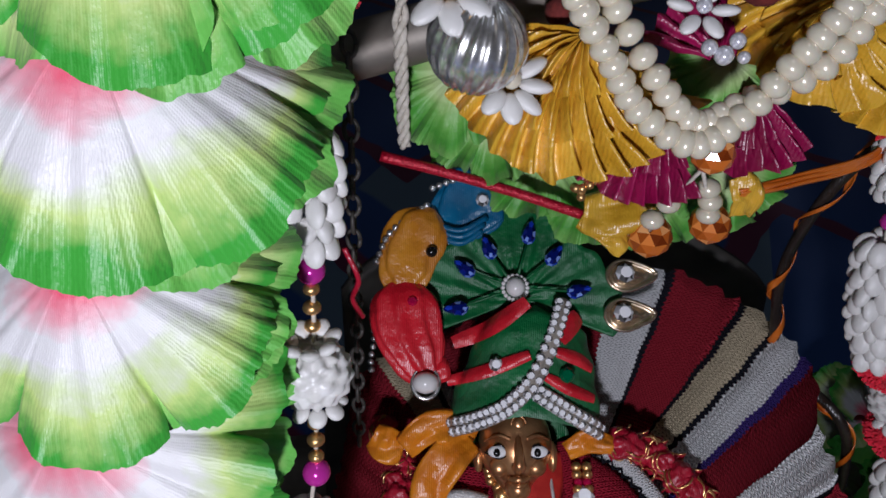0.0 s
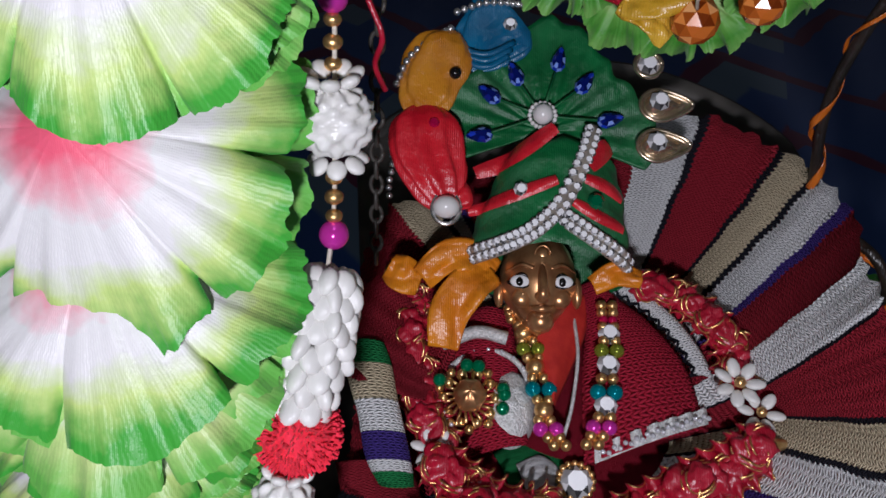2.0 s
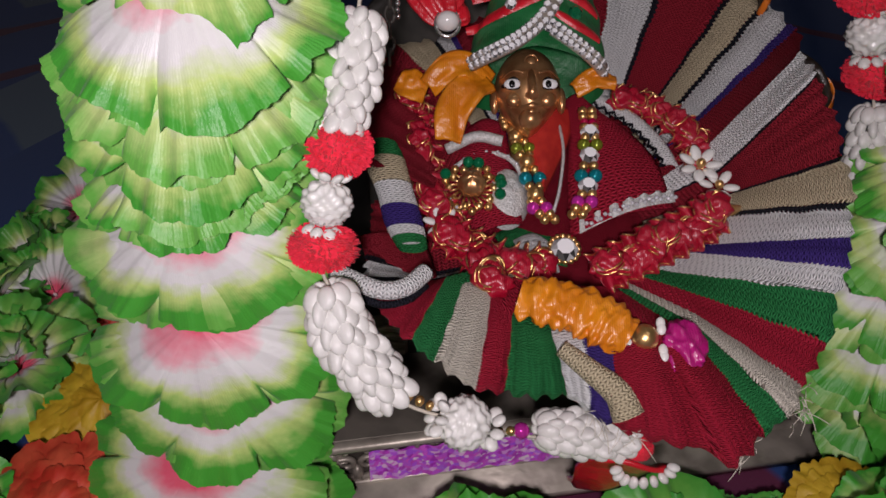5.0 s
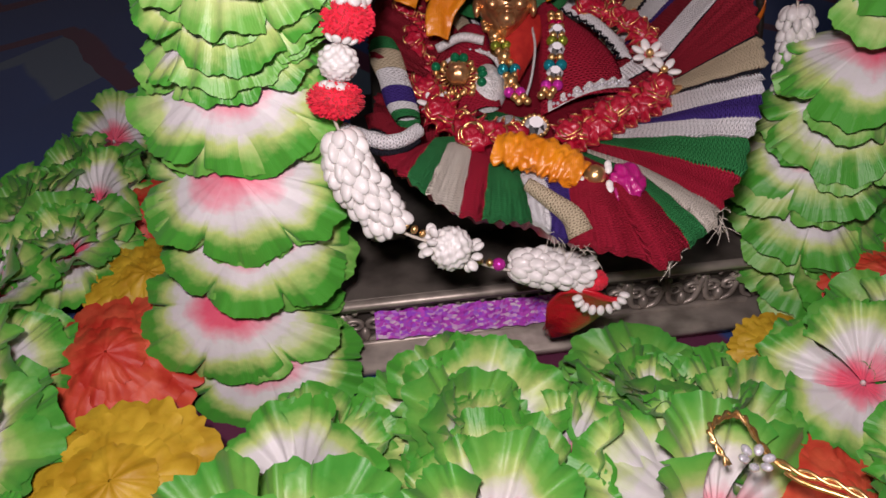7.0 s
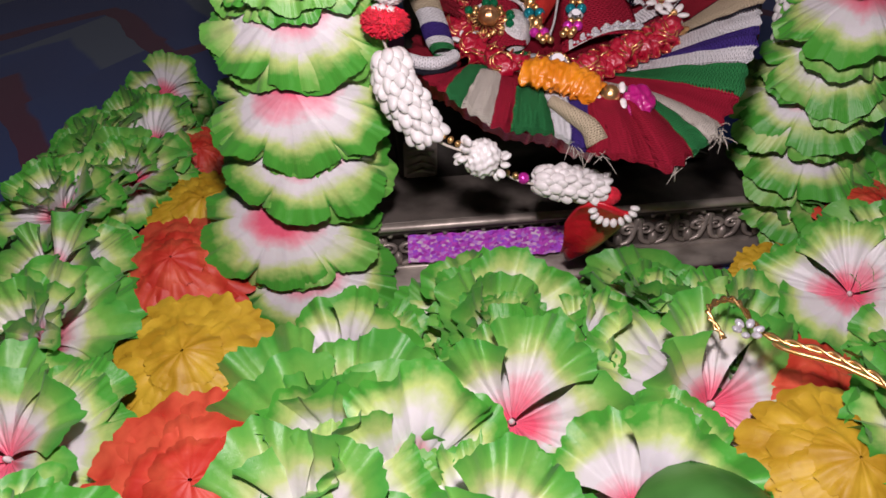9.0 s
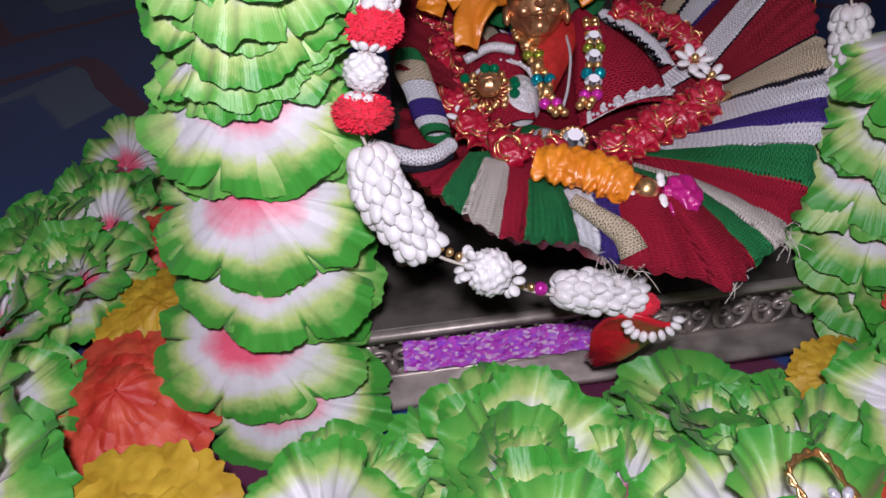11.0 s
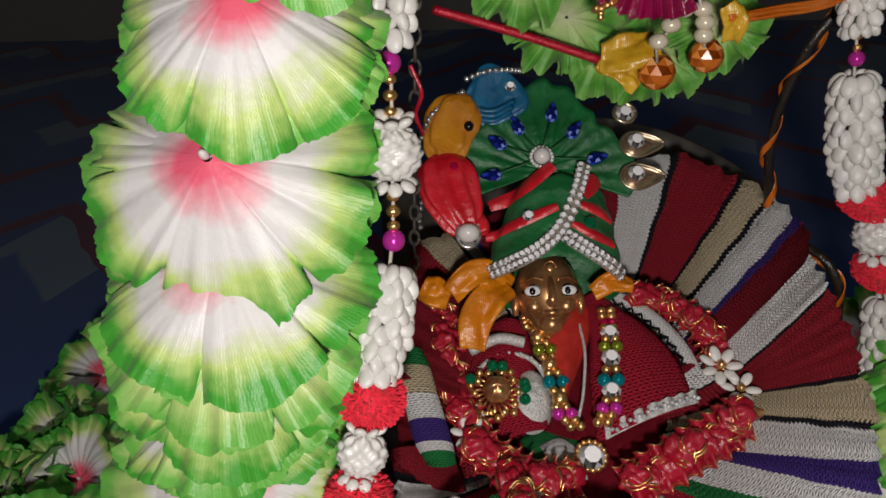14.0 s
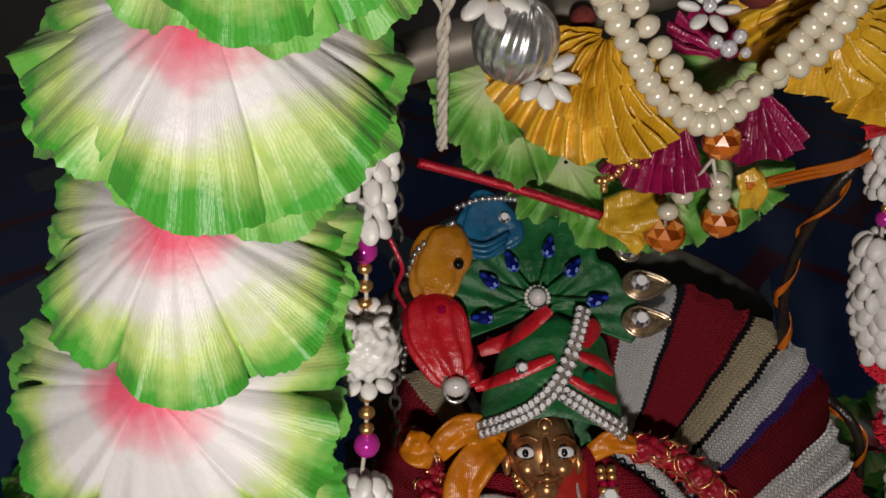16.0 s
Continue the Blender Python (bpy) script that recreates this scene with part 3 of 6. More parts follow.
# wreath on the sheet: x, y, height, radius, lean x, lean y, kind
WREATH = [
    (-0.238, 0.330, 0.026, 0.036, 0.20, -0.60, "open"), (-0.232, 0.262, 0.028, 0.038, -0.35, -0.20, "cup"), (-0.236, 0.205, 0.032, 0.036, -0.40, -0.10, "leafy"), 
    (-0.206, 0.225, 0.036, 0.034, 0.10, -0.70, "open"), (-0.226, 0.140, 0.032, 0.040, -0.30, -0.20, "cup"), (-0.196, 0.165, 0.040, 0.034, -0.10, -0.30, "cup"), 
    (-0.204, 0.080, 0.032, 0.038, -0.40, -0.50, "open"), (-0.190, 0.035, 0.030, 0.040, -0.30, -0.40, "cup"), (-0.172, -0.026, 0.028, 0.042, -0.30, -0.50, "open"), 
    (-0.205, -0.060, 0.024, 0.040, -0.30, -0.30, "leafy"), (-0.150, -0.085, 0.026, 0.040, 0.00, -0.40, "cup"), 
    (-0.062, 0.031, 0.014, 0.049, -0.50, -0.80, "open"), (-0.058, -0.014, 0.016, 0.049, -0.10, -0.70, "cup"), (-0.060, -0.053, 0.018, 0.047, -0.35, -0.75, "open"), 
    (0.006, 0.053, 0.016, 0.049, 0.10, -0.35, "leafy"), (0.010, 0.002, 0.020, 0.047, -0.25, -0.70, "open"), 
    (-0.028, -0.028, 0.018, 0.046, 0.40, -0.80, "open"), (-0.002, -0.058, 0.016, 0.046, 0.30, -0.70, "open"), 
    (0.046, 0.041, 0.016, 0.041, -0.80, -0.50, "open"), (0.082, 0.067, 0.016, 0.047, 0.20, 0.10, "leafy"), 
    (0.088, 0.010, 0.022, 0.051, 0.35, -0.65, "open"), (0.050, -0.038, 0.018, 0.044, -0.45, -0.75, "open"), (0.112, 0.047, 0.016, 0.044, 0.40, -0.40, "cup"), 
    (0.166, 0.066, 0.036, 0.040, -0.50, -0.50, "open"), (0.195, 0.085, 0.032, 0.040, 0.20, -0.30, "cup"), (0.196, 0.150, 0.036, 0.040, 0.10, -0.30, "leafy"), 
    (0.215, 0.205, 0.032, 0.038, 0.20, -0.50, "open"), (0.236, 0.270, 0.030, 0.038, 0.20, -0.30, "cup"), (0.262, 0.340, 0.028, 0.038, 0.10, -0.60, "open"), 
    (0.165, -0.020, 0.030, 0.040, 0.30, -0.20, "leafy"), (0.190, 0.020, 0.030, 0.040, 0.30, -0.40, "open"), 
    (0.030, 0.077, 0.006, 0.024, -0.50, -0.70, "open"), (0.062, 0.081, 0.006, 0.024, 0.10, -0.40, "leafy"), (0.120, 0.088, 0.008, 0.026, 0.20, -0.40, "leafy"), 
]
LAYERS = {
    "open": [("openring", 0.95, 0.02, 0), ("open", 1.0, -0.04, 20), ("open", 1.06, -0.12, 55)],
    "cup": [("inner", 0.8, 0.0, 0), ("middle", 1.0, -0.04, 30), ("outer", 1.08, -0.08, 50)],
    "leafy": [("inner", 0.55, 0.12, 0), ("inner", 0.75, 0.05, 35), ("middle", 0.85, 0.03, 20), ("middle", 1.0, -0.02, 55), ("outer", 1.1, -0.06, 50), ("leafy", 1.05, -0.15, 0)],
}
WORDS = {"open": "open white satin flower with pink heart and green rim", "cup": "cupped white and green satin flower in a floor wreath", "leafy": "ruffled satin flower with broad green petal rims"}
for i, (x, y, z, R, lx, ly, kind) in enumerate(WREATH):
    if -0.07 < x < 0.13 and y > 0.03:  # the row against the base lies low
        y, z, R = y + 0.004, z - 0.004, R * 0.9
    fabric_flower((x, y, z), Vector((lx, ly, 1)).normalized(), R, LAYERS[kind], WORDS[kind], "wreath round the throne", kind == "open", 300 + i)


def paper_layer(mat, seed, L):
    """One layer of a dense paper disc: short pleated strips."""
    b = Build()
    rr, zz, n = 1.0 - 0.15 * L, 0.11 * L, 17 - 2 * L

    def fn(u, v):
        a = 2 * math.pi * u + L * 0.37
        rho = 0.04 + 0.96 * v
        g = abs(((u * n) % 1.0) - 0.5) * 2
        r = rr * rho * (1 - 0.10 * g ** 8 * rho ** 3) * (1 + 0.06 * noise.noise((math.cos(a) * 9, math.sin(a) * 9, seed + L)))
        z = zz * 0.8 + 0.24 * (1 - rho ** 2) * (1 - L / 9) + 0.014 * rho * math.sin(2 * math.pi * u * n) + 0.07 * noise.noise((r * math.cos(a) * 3, r * math.sin(a) * 3, seed + L)) + 0.025 * noise.noise((r * math.cos(a) * 9, r * math.sin(a) * 9, seed + L))
        return (r * math.cos(a), r * math.sin(a), z)

    grid(b, fn, 150, 10, close_u=True)
    return b.mesh("paper_layer", mat)


paper = {"red": [[paper_layer(paper_red, s, L) for L in range(5)] for s in (1, 2)], "yellow": [[paper_layer(paper_yellow, s, L) for L in range(5)] for s in (3, 4)]}
for i, (x, y, z, R, lx, ly, c) in enumerate([
    (-0.176, 0.222, 0.026, 0.030, 0.2, -0.5, "red"), (-0.152, 0.148, 0.030, 0.032, 0.2, -0.4, "yellow"), (-0.150, 0.092, 0.026, 0.038, 0.1, -0.4, "red"),
    (-0.123, 0.024, 0.026, 0.039, 0.1, -0.4, "yellow"), (-0.100, -0.040, 0.026, 0.041, 0.1, -0.4, "red"), (0.150, 0.100, 0.020, 0.024, -0.1, -0.4, "yellow"), (0.138, 0.012, 0.018, 0.034, -0.1, -0.4, "red"),
    (0.124, -0.030, 0.026, 0.038, -0.1, -0.3, "yellow"), (0.196, 0.118, 0.046, 0.026, -0.1, -0.4, "red"), (-0.118, 0.185, 0.024, 0.03, 0.2, -0.4, "yellow"),
]):
    ob = thing("paper_flower", "round " + c + " crinkled paper flower lying in the wreath", "paper flower", (x, y, z), "paper flowers in the wreath")
    for me in paper[c][i % 2]:
        part("paper_layer", me, ob, "", facing((x, y, z), Vector((lx, ly, 1)).normalized(), i * 40) @ Matrix.Diagonal((R, R, R, 1)))
# trailing gold cord with a small glass flower on the wreath
cord = thing("gilt_trim", "thin twisted gold cord lying over the wreath flowers", "gilt trim", (0.09, 0.005, 0.06))
cord_pts = smooth_path([(0.086, 0.006, 0.060), (0.082, 0.016, 0.066), (0.094, 0.022, 0.066), (0.100, 0.004, 0.064), (0.118, -0.010, 0.066), (0.132, -0.028, 0.064), (0.136, -0.06, 0.05)], 70)
b = Build()
for o in (0, math.pi):
    tube(b, [p + Vector((0.0007 * math.cos(i * 0.9 + o), 0.0007 * math.sin(i * 0.9 + o), 0.0006 * math.sin(i * 0.9 + o))) for i, p in enumerate(cord_pts)], 0.0007, 6)
part("strand", b, cord, "", None, gold)
b = Build()
tube(b, [p + Vector((0.003, -0.004, -0.002)) for p in cord_pts[34:]], 0.0008, 6)
part("strand", b, cord, "", None, gold)
for k in range(6):
    a = k * math.pi / 3
    bead("petal", "petal", stone_mat, cord, (0.092 + 0.002 * math.cos(a), 0.002 + 0.002 * math.sin(a), 0.067), 0.0024, (math.cos(a), math.sin(a), 0.4))

# a broad dark green leaf lying in front of the wreath
b = Build()
grid(b, lambda u, v: (0.064 + (u - 0.5) * 0.046 * math.sin(math.pi * (0.08 + 0.92 * v)) ** 0.6, -0.080 + 0.040 * v, 0.046 + 0.010 * math.sin(math.pi * u) * math.sin(math.pi * v) + 0.002 * abs(u - 0.5)), 20, 16)
leaf = part("leaf", b, None, mats=varied("leaf_green", (0.03, 0.13, 0.02), (0.05, 0.2, 0.035), 0.5, scale=60, bump=0.3, bscale=200))
tagged(leaf, "broad dark green cloth leaf in front of the wreath", "leaf")
sol = leaf.modifiers.new("solid", "SOLIDIFY")
sol.thickness = 0.0008

# ---- the carved throne ----
YAW = 9.0
throne_m = pose(-0.066, 0.121, 0.0, 0, 0, YAW) @ Matrix.Diagonal((1.05, 1.0, 0.76, 1))
throne = thing("throne", "tarnished silver throne with embossed scrolls and stepped base", "throne", (-0.066, 0.121, 0.0))
b = Build()
prof = [(0.0, 0.0), (-0.002, 0.004), (0.003, 0.008), (0.006, 0.012), (0.007, 0.020), (0.006, 0.034), (0.003, 0.040), (-0.003, 0.044), (-0.004, 0.050), (-0.002, 0.053)]
W0, D0 = 0.222, 0.19


def base_fn(u, v):
    k = v * (len(prof) - 1)
    i = min(int(k), len(prof) - 2)
    o = prof[i][0] + (prof[i + 1][0] - prof[i][0]) * (k - i)
    z = prof[i][1] + (prof[i + 1][1] - prof[i][1]) * (k - i)
    s = (u * 4) % 4
    c = [(o, o), (W0 - o, o), (W0 - o, D0 - o), (o, D0 - o)]
    i0 = int(s) % 4
    p, q = Vector(c[i0]), Vector(c[(i0 + 1) % 4])
    w = p + (q - p) * (s - int(s))
    return (w.x, w.y, z)


grid(b, base_fn, 48, 27, close_u=True)
k = len(b.v)
b.add([(-0.002, -0.002, 0.0528), (W0 + 0.002, -0.002, 0.0528), (W0 + 0.002, D0 + 0.002, 0.0528), (-0.002, D0 + 0.002, 0.0528)], [(0, 1, 2, 3)])
part("base", b, throne, "stepped base with blackened hollows", throne_m, pewter_dark)
b = Build()
for z, o, r in ((0.0505, -0.0036, 0.0030), (0.0105, 0.0045, 0.0022), (0.0045, -0.001, 0.0026)):
    tube(b, [(o, D0 * 0.6, z), (o, o + 0.002, z), (o + 0.002, o, z), (W0 - o - 0.002, o, z), (W0 - o, o + 0.002, z), (W0 - o, D0 * 0.6, z)], r, 8)
box(b, -0.005, W0 + 0.005, -0.013, D0, 0.0, 0.010, 0.002)
part("moulding", b, throne, "worn bright moulding along the edges", throne_m, pewter)
carve = Build()


def spiral(cx, cz, r0, turns, flip, y, r):
    pts = []
    for i in range(26):
        t = i / 25
        a = flip * (t * turns * 2 * math.pi) + (0 if flip > 0 else math.pi)
        q = r0 * (1 - 0.85 * t)
        pts.append((cx + q * math.cos(a), y, cz + q * math.sin(a)))
    tube(carve, pts, lambda s: r * (1 - 0.5 * s), 6)


for i in range(11):
    x = 0.0125 + i * 0.0197
    spiral(x - 0.005, 0.027, 0.0050, 1.4, 1, 0.0035, 0.0017)
    spiral(x + 0.005, 0.027, 0.0050, 1.4, -1, 0.0035, 0.0017)
    tube(carve, smooth_path([(x - 0.0085, 0.004, 0.014), (x - 0.003, 0.0035, 0.019), (x, 0.003, 0.037), (x + 0.003, 0.0035, 0.019), (x + 0.0085, 0.004, 0.014)], 20), 0.0016, 6)
    for s in (-1, 0, 1):
        ellipsoid(carve, (x + s * 0.0026, 0.0055, 0.036 - abs(s) * 0.002), (0.0016, 0.0026, 0.0038), pose(0, 0, 0, 0, -s * 25, 0).to_3x3(), 8, 6)
    tube(carve, [(x + 0.0098 + 0.0042 * math.cos(t), -0.001, 0.0405 + 0.0042 * math.sin(t)) for t in np.linspace(0, math.pi, 12)], 0.0012, 6)
    ellipsoid(carve, (x + 0.0098, 0.0042, 0.019), (0.0026, 0.003, 0.0055), None, 8, 6)
part("carving", carve, throne, "embossed scroll and leaf relief", throne_m, pewter)
b = Build()
box(b, 0.028, 0.205, 0.044, 0.185, 0.053, 0.090, 0.002)
part("seat_tier", b, throne, "dark seat block", throne_m, dark_metal)
for x0 in (0.030, 0.186):
    b = Build()
    box(b, x0, x0 + 0.018, 0.0415, 0.046, 0.056, 0.086, 0.0012)
    for k in range(4):
        tube(b, [(x0 + 0.002, 0.041, 0.060 + k * 0.006), (x0 + 0.009, 0.040, 0.064 + k * 0.006), (x0 + 0.016, 0.041, 0.060 + k * 0.006)], 0.0012, 6)
    part("corner_plate", b, throne, "embossed corner plate", throne_m, pewter)
b = Build()


def back_fn(u, v):
    x = -0.045 + 0.19 * u
    top = 0.165 + 0.035 * math.sin(math.pi * u) ** 0.7
    return (x, 0.262 + 0.012 * v + 0.02 * (2 * u - 1) ** 2 * -1 + 0.02, 0.05 + (top - 0.05) * v)


grid(b, back_fn, 40, 20)
back = part("backrest", b, throne, "dark plain backrest panel", None, dark_metal)
sol = back.modifiers.new("solid", "SOLIDIFY")
sol.thickness = 0.004
# strip of foil stuck on the base
strip = Build()
grid(strip, lambda u, v: (0.027 + 0.095 * u, -0.0015 + 0.0006 * math.sin(40 * u) + 0.0004 * math.sin(90 * u + 5 * v), 0.0185 + 0.023 * v - 0.002 * u), 60, 10)
foil_ob = part("foil_strip", strip, None, m=throne_m, mats=foil_mat, smooth=False)
tagged(foil_ob, "crinkled purple holographic foil strip on the base", "foil strip")

# ---- strung garlands of ivory shells ----


def cluster(parent, pts, rows, r, name="shell_bead", flare=0.62, ring=8):
    """Shell petals set in rings round a string, each tip pointing down the string."""
    path = smooth_path(pts, rows)
    for i, p in enumerate(path):
        d = (path[min(i + 1, rows)] - path[max(i - 1, 0)]).normalized()
        s = d.orthogonal().normalized()
        t = d.cross(s)
        k = 0.62 + 0.38 * math.sin(math.pi * min(1, (i + 0.8) / (rows + 1)))
        for j in range(ring):
            a = 2 * math.pi * (j + 0.5 * (i % 2)) / ring
            o = s * math.cos(a) + t * math.sin(a)
            bead(name, "petal", shell, parent, p + o * r * 1.05 * k, r, (d * 1.0 + o * (flare + 0.15 * math.sin(i * 5 + j * 3))), i * 77 + j * 31, scale=(r * 0.98, r * 0.86, r * (0.98 + 0.1 * math.sin(i * 3 + j * 7))))


def shell_ball(parent, at, d, r):
    """A ball of shells with a small petal ruff at both ends."""
    d = Vector(d).normalized()
    s = d.orthogonal().normalized()
    t = d.cross(s)
    b = Build()

    def bump(p):
        a = math.atan2(p.y, p.x)
        return 1 + 0.10 * math.cos(9 * a + (3.14 if int((p.z + 1) * 3.2) % 2 else 0)) * abs(math.cos(p.z * 9))

    ellipsoid(b, (0, 0, 0), (r, r, r * 0.92), nu=72, nv=36, warp=bump)
    part("ball", b, parent, "faceted ivory ball", facing(at, d), shell)
    for e in (-1, 1):
        for j in range(7):
            a = 2 * math.pi * j / 7
            o = s * math.cos(a) + t * math.sin(a)
            bead("shell_bead", "petal", shell, parent, Vector(at) + d * e * r * 0.98 + o * r * 0.34, r * 0.24, o * 0.9 + d * e * 0.55, scale=(r * 0.40, r * 0.32, r * 0.34))


def small_beads(parent, p, q, kinds):
    p, q = Vector(p), Vector(q)
    for i, (mat, r) in enumerate(kinds):
        at = p + (q - p) * ((i + 0.5) / len(kinds))
        bead("gold_bead" if mat is gold else "magenta_bead", "oval" if mat is gold else "round", mat, parent, at, r, q - p)


def pompom(parent, at, r, d=(0, 0, 1), squash=0.75):
    part("pompom", pompom_mesh(pom_red), parent, "red wool pompom", facing(at, d) @ Matrix.Diagonal((r, r, r * squash, 1)))


G = thing("garland", "strung garland of ivory shells, gold beads and red pompoms", "garland", (-0.03, 0.13, 0.25), "shell garlands")
b = Build()
tube(b, smooth_path([(-0.0275, 0.139, 0.34), (-0.0277, 0.137, 0.281), (-0.0287, 0.128, 0.239), (-0.030, 0.12, 0.213), (-0.0363, 0.098, 0.178), (-0.0412, 0.088, 0.152), (-0.0403, 0.086, 0.142), (-0.0246, 0.076, 0.1113), (-0.0017, 0.073, 0.101), (0.0164, 0.083, 0.0848), (0.05, 0.084, 0.080)], 80), 0.0006, 5)
part("string", b, G, "", None, cord_mat)
pompom(G, (-0.0185, 0.114, 0.3235), 0.0062)
cluster(G, [(-0.0268, 0.137, 0.293), (-0.0275, 0.136, 0.283), (-0.0281, 0.1350, 0.2715)], 5, 0.0040)
small_beads(G, (-0.0284, 0.1345, 0.2645), (-0.0288, 0.131, 0.2475), [(magenta_bead, 0.0033), (gold, 0.0019), (gold, 0.0021), (gold, 0.0019)])
shell_ball(G, (-0.0287, 0.128, 0.2390), (0, 0.05, -1), 0.0082)
small_beads(G, (-0.0289, 0.125, 0.2295), (-0.0293, 0.1205, 0.2135), [(gold, 0.0019), (gold, 0.0021), (gold, 0.0019), (magenta_bead, 0.0033)])
cluster(G, [(-0.0298, 0.1185, 0.2090), (-0.0320, 0.113, 0.1985), (-0.0350, 0.105, 0.1850)], 9, 0.0043)
pompom(G, (-0.0366, 0.100, 0.1775), 0.0100, (0.2, -0.3, 1), 0.72)
shell_ball(G, (-0.0393, 0.0912, 0.1652), (0.2, 0.3, 1), 0.0068)
pompom(G, (-0.0410, 0.0885, 0.1530), 0.0100, (0.1, 0.2, 1), 0.66)
cluster(G, [(-0.0404, 0.0855, 0.1430), (-0.0362, 0.0805, 0.1285), (-0.0255, 0.0765, 0.1125)], 10, 0.0047)
small_beads(G, (-0.0222, 0.0755, 0.1122), (-0.0105, 0.0735, 0.1065), [(magenta_bead, 0.0022), (gold, 0.0015), (gold, 0.0017), (gold, 0.0015)])
shell_ball(G, (-0.0017, 0.0730, 0.1010), (1, 0.1, -0.45), 0.0080)
small_beads(G, (0.0075, 0.0770, 0.0930), (0.0190, 0.0850, 0.0848), [(gold, 0.0014), (gold, 0.0016), (magenta_bead, 0.0027)])
cluster(G, [(0.0215, 0.0855, 0.0845), (0.035, 0.0860, 0.0826), (0.0495, 0.0860, 0.0806)], 9, 0.0041)
pompom(G, (0.0560, 0.0850, 0.0770), 0.0052)
tag = thing("red_tag", "red cloth tag with ivory crescent and gold beads", "tag", (0.051, 0.085, 0.065))
b = Build()


def tag_fn(u, v):
    w = (0.0125 if v < 0.35 else 0.0125 * (1 - (v - 0.35) / 0.8))
    x = 0.056 - 0.012 * v + (u - 0.5) * 2 * w
    return (x, 0.0835 + 0.030 * v - 0.004 * math.sin(math.pi * u) + 0.002 * math.sin(7 * v), 0.0735 - 0.046 * v + 0.003 * math.sin(5 * u))


grid(b, tag_fn, 14, 14)
ob = part("cloth", b, tag, "red satin cloth", None, red_cloth)
sol = ob.modifiers.new("solid", "SOLIDIFY")
sol.thickness = 0.0016
for i in range(9):
    a = math.pi * (1.05 + 0.95 * i / 8)
    bead("shell_bead", "petal", shell, tag, (0.0575 + 0.0072 * math.cos(a), 0.080, 0.0735 + 0.0055 * math.sin(a)), 0.0026, (math.cos(a), -0.3, math.sin(a)))
for i in range(4):
    bead("gold_bead", "round", gold, tag, (0.0530 + 0.0011 * i, 0.0960 - 0.001 * i, 0.0470 + 0.0022 * i), 0.0012)

G2 = thing("garland", "strung garland of ivory shells and red pompoms beside the dress", "garland", (0.145, 0.18, 0.2), "shell garlands")
b = Build()
tube(b, smooth_path([(0.113, 0.18, 0.34), (0.121, 0.18, 0.27), (0.130, 0.18, 0.215), (0.1395, 0.18, 0.20), (0.152, 0.18, 0.168), (0.1555, 0.176, 0.15), (0.157, 0.17, 0.115)], 50), 0.0006, 5)
part("string", b, G2, "", None, cord_mat)
cluster(G2, [(0.1205, 0.18, 0.278), (0.1228, 0.18, 0.262)], 4, 0.0036)
small_beads(G2, (0.1228, 0.18, 0.259), (0.1245, 0.18, 0.248), [(gold, 0.0015), (gold, 0.0015), (magenta_bead, 0.0027)])
cluster(G2, [(0.1250, 0.18, 0.245), (0.1290, 0.18, 0.225), (0.1335, 0.18, 0.2075)], 9, 0.0046)
pompom(G2, (0.1400, 0.18, 0.199), 0.0112, (0.2, 0, 1), 0.72)
shell_ball(G2, (0.1462, 0.18, 0.1845), (0.25, 0, -1), 0.0082)
pompom(G2, (0.1520, 0.18, 0.1690), 0.0112, (0.2, 0, 1), 0.70)
cluster(G2, [(0.1550, 0.179, 0.158), (0.1570, 0.175, 0.138), (0.1570, 0.170, 0.117)], 9, 0.0043)

# ---- the dressed idol ----
HEAD = Matrix.Translation((0.0243, 0.175, 0.167)) @ Matrix(((1, 0, 0), (0, 0.74, 0.6726), (0, -0.6726, 0.74))).to_4x4()
BODY = Matrix.Translation((0.035, 0.155, 0.118)) @ Matrix(((1, 0, 0), (0, 0.866, -0.5), (0, 0.5, 0.866))).to_4x4()
MM = 0.001


def hp(a, b, c=0.0):
    """A place on the head, in mm: right, up, towards the viewer."""
    return HEAD @ Vector((a * MM, -c * MM, b * MM))


def bp(u, v, w):
    """A place on the body, in mm: right, up the slope, out of it."""
    return BODY @ Vector((u * MM, v * MM, w * MM))


FRONT, HUP = HEAD.to_3x3() @ Vector((0, -1, 0)), HEAD.to_3x3() @ Vector((0, 0, 1))
OUT = BODY.to_3x3() @ Vector((0, 0, 1))

# the brass figure: one mesh
idol = Build()
HM = HEAD.to_3x3()


def face_warp(p):
    k = 1.0
    if p.z < 0:
        k -= 0.36 * (-p.z) ** 1.3 * abs(p.x)
        k -= 0.05 * max(0, -p.y) * abs(p.z)
    return k


